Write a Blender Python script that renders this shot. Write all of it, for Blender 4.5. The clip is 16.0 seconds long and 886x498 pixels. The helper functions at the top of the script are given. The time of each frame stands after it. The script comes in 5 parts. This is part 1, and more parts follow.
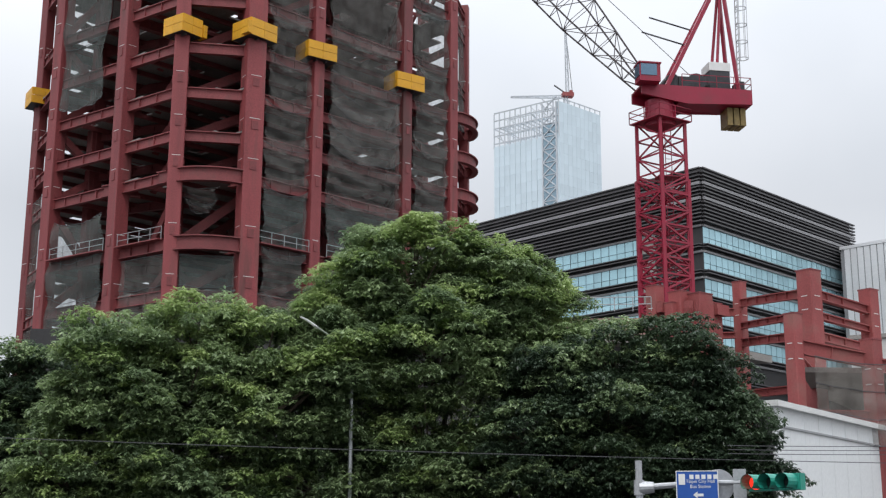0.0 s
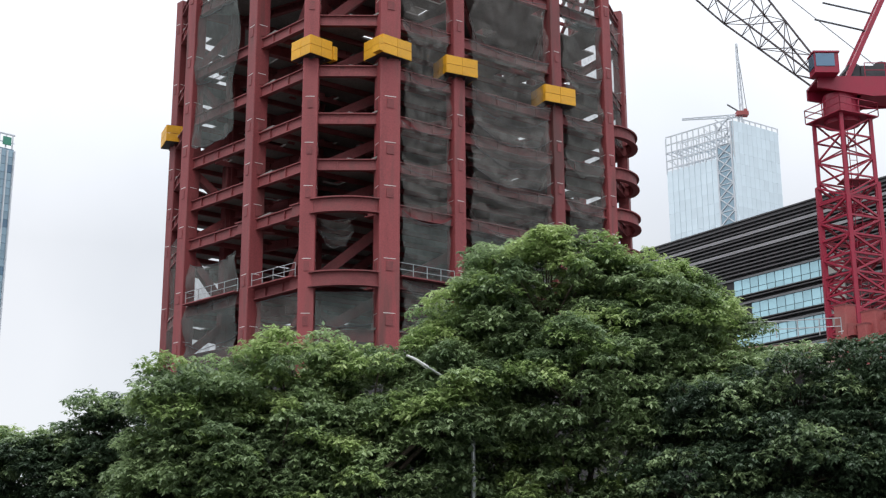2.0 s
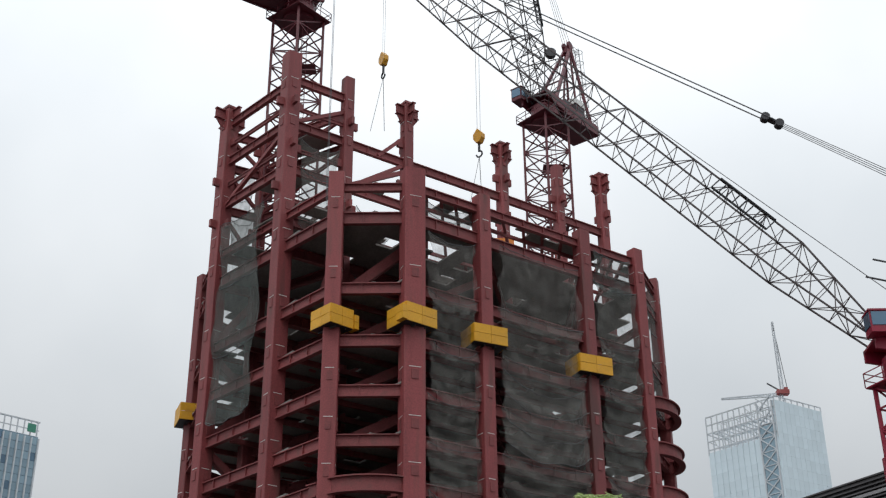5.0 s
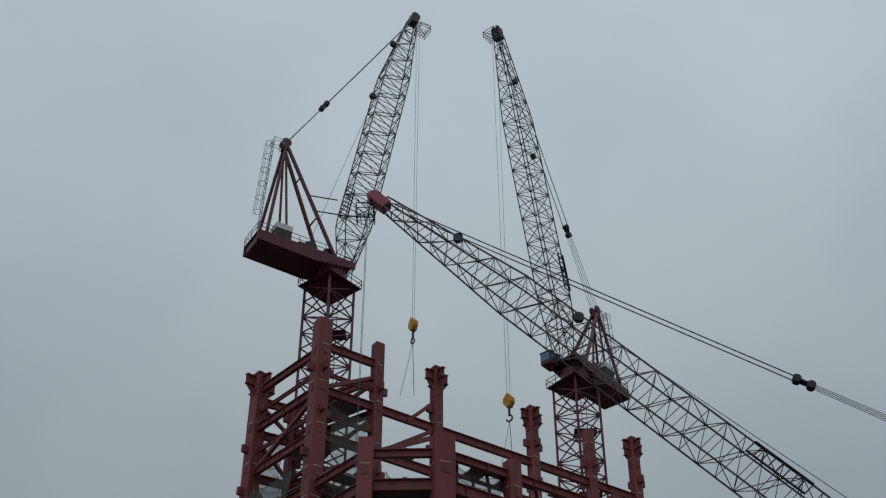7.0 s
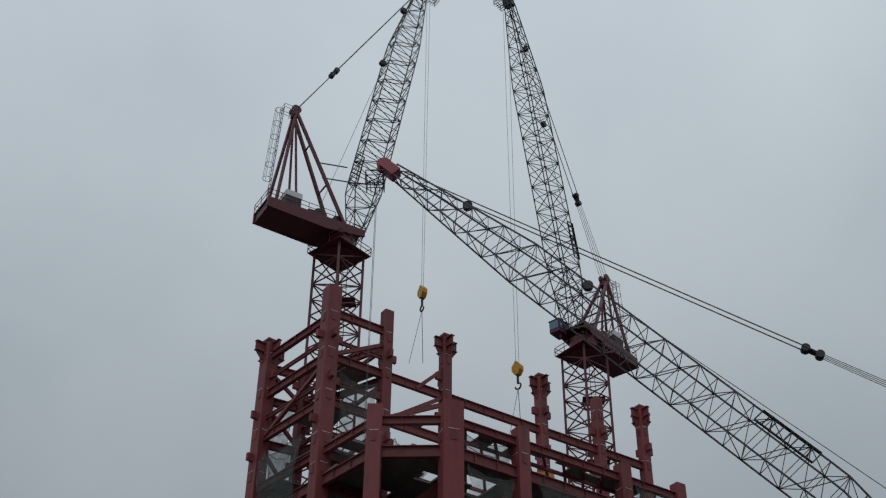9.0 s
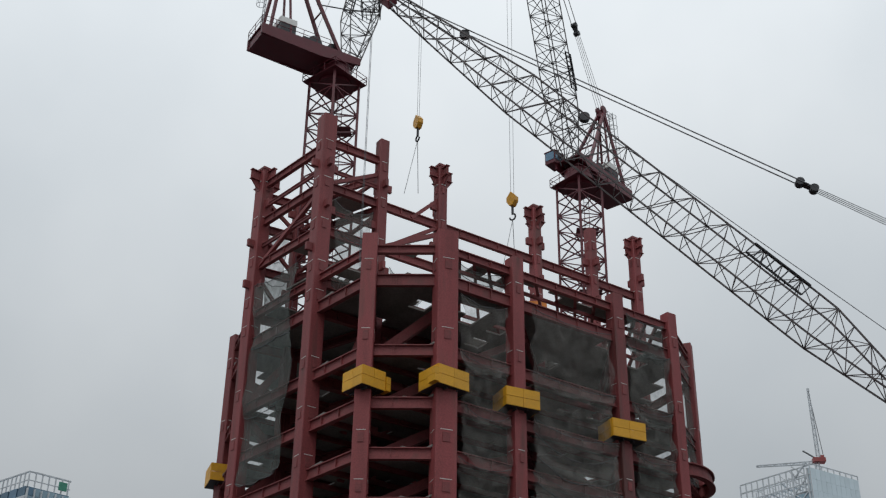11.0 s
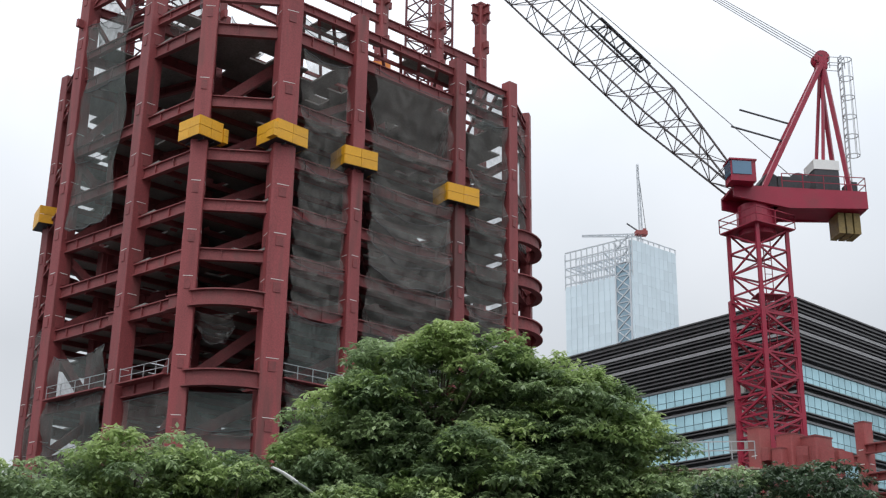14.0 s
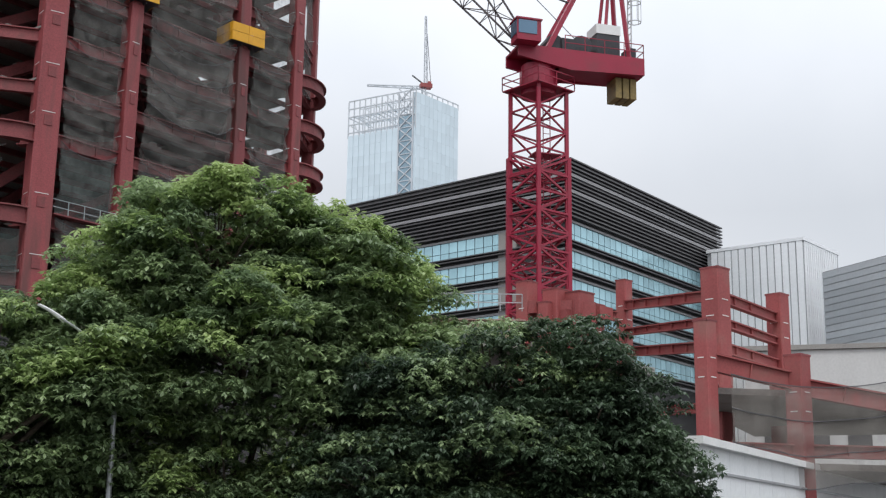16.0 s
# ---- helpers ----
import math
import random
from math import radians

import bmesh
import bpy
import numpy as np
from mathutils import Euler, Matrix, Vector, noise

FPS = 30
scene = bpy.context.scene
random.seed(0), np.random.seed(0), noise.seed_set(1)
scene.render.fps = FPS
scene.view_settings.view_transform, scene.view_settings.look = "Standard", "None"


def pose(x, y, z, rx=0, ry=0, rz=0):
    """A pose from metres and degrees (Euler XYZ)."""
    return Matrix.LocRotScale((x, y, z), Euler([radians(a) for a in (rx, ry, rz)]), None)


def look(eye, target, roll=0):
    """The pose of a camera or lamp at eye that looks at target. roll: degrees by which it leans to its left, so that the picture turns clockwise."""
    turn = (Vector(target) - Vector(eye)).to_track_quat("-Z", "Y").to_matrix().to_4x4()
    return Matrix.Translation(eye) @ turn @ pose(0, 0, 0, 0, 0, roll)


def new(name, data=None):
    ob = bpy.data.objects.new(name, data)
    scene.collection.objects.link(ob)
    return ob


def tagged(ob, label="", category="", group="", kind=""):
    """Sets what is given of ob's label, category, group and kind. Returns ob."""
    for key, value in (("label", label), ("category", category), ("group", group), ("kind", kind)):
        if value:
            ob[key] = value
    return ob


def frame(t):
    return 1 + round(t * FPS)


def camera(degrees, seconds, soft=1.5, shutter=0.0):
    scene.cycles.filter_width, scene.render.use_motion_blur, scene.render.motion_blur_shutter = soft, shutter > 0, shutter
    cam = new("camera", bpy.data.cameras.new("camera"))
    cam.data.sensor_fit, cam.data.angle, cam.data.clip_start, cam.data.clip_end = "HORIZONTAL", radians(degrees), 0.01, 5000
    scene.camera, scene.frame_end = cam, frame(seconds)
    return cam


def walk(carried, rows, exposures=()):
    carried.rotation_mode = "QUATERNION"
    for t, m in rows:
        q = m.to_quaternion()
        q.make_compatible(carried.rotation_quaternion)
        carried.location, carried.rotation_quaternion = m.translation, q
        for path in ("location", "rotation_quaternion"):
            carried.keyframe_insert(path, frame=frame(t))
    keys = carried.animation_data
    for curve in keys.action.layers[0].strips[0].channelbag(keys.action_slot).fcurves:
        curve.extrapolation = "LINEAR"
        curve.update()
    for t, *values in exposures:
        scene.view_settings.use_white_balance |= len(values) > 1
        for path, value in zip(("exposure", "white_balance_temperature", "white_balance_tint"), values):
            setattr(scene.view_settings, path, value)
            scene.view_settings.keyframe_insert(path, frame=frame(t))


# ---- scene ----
cam = camera(38.03, 16.0, soft=1.25)
# seconds, place, yaw, pitch, roll
PATH = [
    (0.0, -4.082, -16.21, 1.5, -9.78, 13.083, 0.258),
    (0.5, -3.118, -15.996, 1.5, -5.661, 13.339, -0.041),
    (1.0, -1.833, -13.684, 1.86, -2.61, 13.683, -0.24),
    (1.5, -1.548, -12.208, 2.19, -2.156, 14.223, -0.378),
    (2.0, -0.713, -6.842, 3.18, -1.59, 14.674, -0.281),
    (2.5, -0.08, -0.8, 4.35, -1.24, 15.2, -0.268),
    (3.0, 0, 0, 4.5, -1.045, 16.976, -0.446),
    (5.5, 0, 0, 4.5, 0.376, 29.760, -0.443),
    (6.0, 0, 0, 4.5, 0.790, 32.123, -0.497),
    (6.5, 0, 0, 4.5, 1.178, 35.648, -0.407),
    (7.0, 0, 0, 4.5, 1.502, 39.138, -0.072),
    (7.5, 0, 0, 4.5, 1.674, 40.913, 0.144),
    (8.0, 0, 0, 4.5, 1.813, 40.266, 0.245),
    (10.5, 0, 0, 4.5, 1.947, 32.213, 0.852),
    (11.0, 0, 0, 4.5, 1.679, 30.159, 0.862),
    (11.5, 0, 0, 4.5, 1.347, 28.251, 0.930),
    (12.0, 0, 0, 4.5, 0.763, 25.211, 0.971),
    (12.5, 0, 0, 4.5, 0.049, 21.726, 0.955),
    (13.0, 0, 0, 4.5, -0.434, 18.645, 1.055),
    (13.5, 0, 0, 4.5, -1.569, 18.423, 1.238),
    (14.0, 0, 0, 4.5, -6.325, 19.601, 0.893),
    (14.5, 0, 0, 4.5, -11.483, 19.428, 0.594),
    (15.0, 0, 0, 4.5, -15.702, 18.021, 0.532),
    (15.5, 0, 0, 4.5, -16.511, 15.515, 0.692),
    (16.0, 0, 0, 4.5, -16.570, 12.981, 0.841),
]
walk(cam, [(t, pose(x, y, z, 90 + p, 0, yaw) @ pose(0, 0, 0, 0, 0, r)) for t, x, y, z, yaw, p, r in PATH],
     exposures=[(0.0, 0.02, 6500, 11), (1.0, 0.1, 6500, 11), (3.0, 0.2, 6500, 11), (5.5, -0.7, 6600, 7), (6.0, -1.02, 6500, 6), (6.5, -1.45, 6250, 5), (7.0, -1.73, 6050, 3),
                (8.0, -1.78, 5950, 3), (10.5, -0.98, 6500, 7), (11.0, -0.88, 6500, 7), (11.5, -0.74, 6550, 7), (12.0, -0.62, 6550, 6), (12.5, -0.45, 6550, 8), (13.0, -0.05, 6500, 10), (14.0, -0.05, 6500, 10), (15.0, -0.12, 6500, 10), (16.0, 0.06, 6500, 11)])

# ---- world and sun: overcast ----
world = bpy.data.worlds.new("overcast_sky")
scene.world = world
world.use_nodes = True
wn, wl = world.node_tree.nodes, world.node_tree.links
wn.clear()
w_out = wn.new("ShaderNodeOutputWorld")
w_bg = wn.new("ShaderNodeBackground")
w_sky = wn.new("ShaderNodeTexSky")
w_sky.sky_type = "NISHITA"
w_sky.sun_disc = False
w_sky.sun_elevation, w_sky.sun_rotation = radians(59), radians(200)
w_scale = wn.new("ShaderNodeVectorMath")
w_scale.operation = "SCALE"
w_scale.inputs["Scale"].default_value = 0.012
w_co = wn.new("ShaderNodeTexCoord")
w_noise = wn.new("ShaderNodeTexNoise")
w_noise.inputs["Scale"].default_value = 3.0
w_noise.inputs["Detail"].default_value = 5
w_noise.inputs["Roughness"].default_value = 0.45
w_ramp = wn.new("ShaderNodeValToRGB")
w_ramp.color_ramp.elements[0].position, w_ramp.color_ramp.elements[0].color = 0.3, (0.66, 0.70, 0.745, 1)
w_ramp.color_ramp.elements[1].position, w_ramp.color_ramp.elements[1].color = 0.72, (0.86, 0.885, 0.92, 1)
w_add = wn.new("ShaderNodeVectorMath")
w_add.operation = "ADD"
wl.new(w_co.outputs["Generated"], w_noise.inputs["Vector"])
wl.new(w_noise.outputs["Fac"], w_ramp.inputs["Fac"])
wl.new(w_sky.outputs["Color"], w_scale.inputs[0])
wl.new(w_scale.outputs["Vector"], w_add.inputs[0])
wl.new(w_ramp.outputs["Color"], w_add.inputs[1])
# an overcast dome is brighter overhead than near the horizon
w_sep = wn.new("ShaderNodeSeparateXYZ")
w_lift = wn.new("ShaderNodeMapRange")
w_lift.inputs["From Min"].default_value, w_lift.inputs["From Max"].default_value = 0.25, 1.0
w_lift.inputs["To Min"].default_value, w_lift.inputs["To Max"].default_value = 0.98, 3.1
w_mul = wn.new("ShaderNodeVectorMath")
w_mul.operation = "SCALE"
wl.new(w_co.outputs["Generated"], w_sep.inputs[0])
wl.new(w_sep.outputs["Z"], w_lift.inputs["Value"])
wl.new(w_add.outputs["Vector"], w_mul.inputs[0])
wl.new(w_lift.outputs["Result"], w_mul.inputs["Scale"])
wl.new(w_mul.outputs["Vector"], w_bg.inputs["Color"])
w_bg.inputs["Strength"].default_value = 0.88
wl.new(w_bg.outputs["Background"], w_out.inputs["Surface"])

sun_data = bpy.data.lights.new("sun", "SUN")
sun_data.energy, sun_data.angle, sun_data.color = 0.95, radians(25), (1.0, 0.97, 0.93)
sun = new("sun", sun_data)
sun.matrix_world = look((-25, 22, 120), (0, 90, 0))


# ---- materials ----
def mat(name, color, rough=0.6, metal=0.0, vary=0.25, scale=1.5, fine=18.0, bump=0.15, dirt=None, dirt_amount=0.5, per_object=0.0, per_island=0.0, streak=False):
    """A surface with grain at two sizes, stains and fine relief."""
    m = bpy.data.materials.new(name)
    m.use_nodes = True
    n, l = m.node_tree.nodes, m.node_tree.links
    b = n["Principled BSDF"]
    b.inputs["Roughness"].default_value, b.inputs["Metallic"].default_value = rough, metal
    co = n.new("ShaderNodeTexCoord")
    src = co.outputs["Object"]
    if streak:
        mp = n.new("ShaderNodeMapping")
        mp.inputs["Scale"].default_value = (1.0, 1.0, 0.12)
        l.new(src, mp.inputs["Vector"])
        src = mp.outputs["Vector"]
    big = n.new("ShaderNodeTexNoise")
    big.inputs["Scale"].default_value, big.inputs["Detail"].default_value = scale, 6
    l.new(src, big.inputs["Vector"])
    small = n.new("ShaderNodeTexNoise")
    small.inputs["Scale"].default_value, small.inputs["Detail"].default_value = fine, 4
    l.new(co.outputs["Object"], small.inputs["Vector"])
    dark = [c * (1 - vary) for c in color]
    lite = [min(1, c * (1 + vary)) for c in color]
    ramp = n.new("ShaderNodeMixRGB")
    ramp.inputs["Color1"].default_value, ramp.inputs["Color2"].default_value = (*dark, 1), (*lite, 1)
    avg = n.new("ShaderNodeMath")
    avg.operation = "MULTIPLY_ADD"
    avg.inputs[1].default_value = 0.5
    half = n.new("ShaderNodeMath")
    half.operation = "MULTIPLY"
    half.inputs[1].default_value = 0.5
    l.new(big.outputs["Fac"], half.inputs[0])
    l.new(small.outputs["Fac"], avg.inputs[0])
    l.new(half.outputs[0], avg.inputs[2])
    spread = n.new("ShaderNodeMapRange")
    spread.inputs["From Min"].default_value, spread.inputs["From Max"].default_value = 0.33, 0.67
    l.new(avg.outputs[0], spread.inputs["Value"])
    l.new(spread.outputs["Result"], ramp.inputs["Fac"])
    col = ramp.outputs["Color"]
    if dirt:
        dm = n.new("ShaderNodeMapRange")
        dm.inputs["From Min"].default_value, dm.inputs["From Max"].default_value = 0.52, 0.7
        dm.inputs["To Max"].default_value = dirt_amount
        l.new(big.outputs["Fac"], dm.inputs["Value"])
        mx = n.new("ShaderNodeMixRGB")
        mx.inputs["Color2"].default_value = (*dirt, 1)
        l.new(dm.outputs["Result"], mx.inputs["Fac"])
        l.new(col, mx.inputs["Color1"])
        col = mx.outputs["Color"]
    for amount, node, socket in ((per_object, "ShaderNodeObjectInfo", "Random"), (per_island, "ShaderNodeNewGeometry", "Random Per Island")):
        if amount:
            oi = n.new(node)
            mr = n.new("ShaderNodeMapRange")
            mr.inputs["To Min"].default_value, mr.inputs["To Max"].default_value = 1 - amount, 1 + amount
            l.new(oi.outputs[socket], mr.inputs["Value"])
            hs = n.new("ShaderNodeHueSaturation")
            l.new(mr.outputs["Result"], hs.inputs["Value"])
            l.new(col, hs.inputs["Color"])
            col = hs.outputs["Color"]
    l.new(col, b.inputs["Base Color"])
    if bump:
        bp = n.new("ShaderNodeBump")
        bp.inputs["Strength"].default_value, bp.inputs["Distance"].default_value = bump, 0.02
        l.new(small.outputs["Fac"], bp.inputs["Height"])
        l.new(bp.outputs["Normal"], b.inputs["Normal"])
    return m


def leaf_mat(name, dark, lite):
    m = mat(name, lite, 0.4, 0, 0.2, 0.5, 6, 0, per_island=0.0)
    n, l = m.node_tree.nodes, m.node_tree.links
    b = n["Principled BSDF"]
    geo = n.new("ShaderNodeNewGeometry")
    big = n.new("ShaderNodeTexNoise")
    big.inputs["Scale"].default_value = 0.45
    co = n.new("ShaderNodeTexCoord")
    l.new(co.outputs["Object"], big.inputs["Vector"])
    add = n.new("ShaderNodeMath")
    add.operation = "MULTIPLY_ADD"
    add.inputs[1].default_value = 0.45
    l.new(geo.outputs["Random Per Island"], add.inputs[0])
    sub = n.new("ShaderNodeMapRange")
    sub.inputs["From Min"].default_value, sub.inputs["From Max"].default_value = 0.38, 0.66
    sub.inputs["To Max"].default_value = 0.6
    l.new(big.outputs["Fac"], sub.inputs["Value"])
    l.new(sub.outputs["Result"], add.inputs[2])
    mx = n.new("ShaderNodeMixRGB")
    mx.inputs["Color1"].default_value, mx.inputs["Color2"].default_value = (*dark, 1), (*lite, 1)
    l.new(add.outputs[0], mx.inputs["Fac"])
    l.new(mx.outputs["Color"], b.inputs["Base Color"])
    tr = n.new("ShaderNodeBsdfTranslucent")
    l.new(mx.outputs["Color"], tr.inputs["Color"])
    mix = n.new("ShaderNodeMixShader")
    mix.inputs["Fac"].default_value = 0.44
    l.new(b.outputs["BSDF"], mix.inputs[1])
    l.new(tr.outputs["BSDF"], mix.inputs[2])
    l.new(mix.outputs["Shader"], n["Material Output"].inputs["Surface"])
    return m


def net_mat(name, color, cover):
    """Woven mesh: part of the light goes through."""
    m = mat(name, color, 0.9, 0, 0.3, 0.5, 5, 0)
    n, l = m.node_tree.nodes, m.node_tree.links
    tp = n.new("ShaderNodeBsdfTransparent")
    co = n.new("ShaderNodeTexCoord")
    nz = n.new("ShaderNodeTexNoise")
    nz.inputs["Scale"].default_value, nz.inputs["Detail"].default_value = 1.5, 8
    stretch = n.new("ShaderNodeMapping")
    stretch.inputs["Scale"].default_value = (1.0, 1.0, 0.6)
    l.new(co.outputs["Object"], stretch.inputs["Vector"])
    l.new(stretch.outputs["Vector"], nz.inputs["Vector"])
    mr = n.new("ShaderNodeMapRange")
    mr.inputs["From Min"].default_value, mr.inputs["From Max"].default_value = 0.3, 0.7
    mr.inputs["To Min"].default_value, mr.inputs["To Max"].default_value = cover - 0.12, min(1, cover + 0.12)
    l.new(nz.outputs["Fac"], mr.inputs["Value"])
    mix = n.new("ShaderNodeMixShader")
    l.new(mr.outputs["Result"], mix.inputs["Fac"])
    l.new(tp.outputs["BSDF"], mix.inputs[1])
    l.new(n["Principled BSDF"].outputs["BSDF"], mix.inputs[2])
    l.new(mix.outputs["Shader"], n["Material Output"].inputs["Surface"])
    return m


def glow_mat(name, color, strength):
    m = mat(name, color, 0.3, 0, 0.05, bump=0)
    b = m.node_tree.nodes["Principled BSDF"]
    b.inputs["Emission Color"].default_value = (*color, 1)
    b.inputs["Emission Strength"].default_value = strength
    return m


RED = mat("red_primer_steel", (0.232, 0.046, 0.049), 0.62, 0.0, 0.36, 0.9, 11, 0.2, dirt=(0.095, 0.038, 0.034), dirt_amount=0.85, per_object=0.2, streak=True)
RED_BEAM = mat("red_primer_beam", (0.22, 0.049, 0.051), 0.65, 0.0, 0.34, 0.9, 11, 0.2, dirt=(0.10, 0.045, 0.04), dirt_amount=0.6, per_object=0.15)
CRANE_RED = mat("crane_red_paint", (0.30, 0.013, 0.040), 0.42, 0.0, 0.18, 0.8, 14, 0.1, dirt=(0.14, 0.03, 0.035), dirt_amount=0.5)
# the high cranes' backlit shade is put into these two paint colours
CRANE_DARK = mat("backlit_maroon_paint", (0.12, 0.013, 0.023), 0.5, 0.0, 0.25, 0.8, 14, 0.12, dirt=(0.06, 0.02, 0.022), dirt_amount=0.6)
JIB_DARK = mat("backlit_jib_paint", (0.036, 0.028, 0.031), 0.5, 0.0, 0.25, 0.8, 12, 0.1, dirt=(0.04, 0.035, 0.035), dirt_amount=0.6)
JIB_GREY = mat("jib_grey_paint", (0.082, 0.066, 0.069), 0.5, 0.0, 0.25, 0.8, 12, 0.1, dirt=(0.12, 0.1, 0.09), dirt_amount=0.6)
DARK_STEEL = mat("dark_steel", (0.05, 0.05, 0.055), 0.5, 0.4, 0.3, 1, 10, 0.1)
CABLE = mat("wire_rope", (0.10, 0.10, 0.105), 0.5, 0.5, 0.2, 1, 10, 0)
YELLOW = mat("yellow_panel", (0.72, 0.36, 0.012), 0.5, 0.0, 0.12, 0.6, 8, 0.1, dirt=(0.45, 0.22, 0.03), dirt_amount=0.5, per_object=0.06)
HOOK_YELLOW = mat("hook_yellow", (0.62, 0.30, 0.02), 0.45, 0, 0.2, 1, 9, 0.1)
DECK = mat("deck_underside", (0.23, 0.215, 0.2), 0.8, 0, 0.35, 0.4, 6, 0.2)
WHITE_PAINT = mat("white_paint", (0.75, 0.75, 0.73), 0.5, 0, 0.08, 0.8, 10, 0.05)
GALV = mat("galvanised_steel", (0.42, 0.43, 0.44), 0.45, 0.6, 0.15, 2, 20, 0.05)
NET = net_mat("dark_green_net", (0.2, 0.192, 0.178), 0.30)
NET_LIGHT = net_mat("grey_green_net", (0.115, 0.13, 0.122), 0.5)
NET_DENSE = net_mat("dense_green_net", (0.13, 0.132, 0.122), 0.46)
NET_PALE = net_mat("pale_dust_sheet", (0.27, 0.25, 0.225), 0.36)
BARK = mat("bark", (0.10, 0.075, 0.055), 0.9, 0, 0.35, 3, 20, 0.6, streak=True)
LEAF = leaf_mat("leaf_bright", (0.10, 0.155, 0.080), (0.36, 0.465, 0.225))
# brighter, yellower leaf colour that paints in the light on crown tops
LEAF_YELLOW = leaf_mat("leaf_lit", (0.17, 0.26, 0.085), (0.43, 0.53, 0.22))
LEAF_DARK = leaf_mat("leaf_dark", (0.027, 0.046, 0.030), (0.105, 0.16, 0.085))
ASPHALT = mat("asphalt", (0.05, 0.05, 0.052), 0.85, 0, 0.25, 0.4, 30, 0.4)
CONCRETE = mat("concrete", (0.30, 0.285, 0.265), 0.85, 0, 0.2, 0.5, 12, 0.3, dirt=(0.17, 0.15, 0.13), dirt_amount=0.5)
LOUVER = mat("black_louver", (0.085, 0.081, 0.084), 0.45, 0.3, 0.2, 0.4, 6, 0.05, per_object=0.2)
LOUVER_GREY = mat("grey_band", (0.27, 0.265, 0.27), 0.5, 0.2, 0.15, 0.4, 6, 0.05)
DARK_WALL = mat("dark_cladding", (0.035, 0.033, 0.034), 0.6, 0.1, 0.2, 0.3, 6, 0.1)
GLASS = mat("blue_window_glass", (0.44, 0.69, 0.76), 0.1, 0.5, 0.03, 0.05, 1, 0, per_object=0.12)
# distance haze is mixed into this base colour
GLASS_PALE = mat("hazed_curtain_glass", (0.66, 0.765, 0.82), 0.25, 0.12, 0.04, 0.03, 0.2, 0, per_object=0.05)
GLASS_BLUE = mat("blue_curtain_glass", (0.12, 0.20, 0.28), 0.12, 0.4, 0.12, 0.05, 0.4, 0, per_object=0.15)
GLASS_MID = mat("grey_blue_curtain_glass", (0.27, 0.38, 0.45), 0.15, 0.3, 0.1, 0.05, 0.4, 0, per_object=0.12)
PODIUM_RED = mat("dusty_red_primer", (0.30, 0.068, 0.066), 0.7, 0.0, 0.2, 0.5, 9, 0.15, dirt=(0.22, 0.12, 0.10), dirt_amount=0.6, per_object=0.12)
OCHRE = mat("stained_ochre_paint", (0.24, 0.17, 0.055), 0.6, 0, 0.3, 1.2, 9, 0.1, dirt=(0.05, 0.04, 0.03), dirt_amount=0.7)
CLAD_GROOVE = mat("cladding_groove", (0.30, 0.31, 0.32), 0.6, 0, 0.1, 0.3, 5, 0)
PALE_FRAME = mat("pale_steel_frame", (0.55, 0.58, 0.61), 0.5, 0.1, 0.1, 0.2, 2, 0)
GREY_CLAD = mat("grey_corrugated_cladding", (0.80, 0.815, 0.825), 0.5, 0.05, 0.06, 0.1, 3, 0.1, per_object=0.05)
WHITE_CLAD = mat("white_hoarding", (0.80, 0.815, 0.81), 0.55, 0, 0.07, 0.4, 6, 0.1, dirt=(0.42, 0.42, 0.40), dirt_amount=0.35, streak=True)
SIGN_BLUE = mat("sign_blue", (0.015, 0.085, 0.36), 0.35, 0, 0.08, 1, 8, 0)
SIGNAL_BODY = mat("signal_green_housing", (0.02, 0.27, 0.20), 0.4, 0, 0.15, 2, 10, 0.05)
RED_LAMP = glow_mat("red_signal_light", (1.0, 0.03, 0.015), 1.6)
LENS_OFF = mat("unlit_lens", (0.02, 0.03, 0.03), 0.2, 0, 0.1, bump=0)


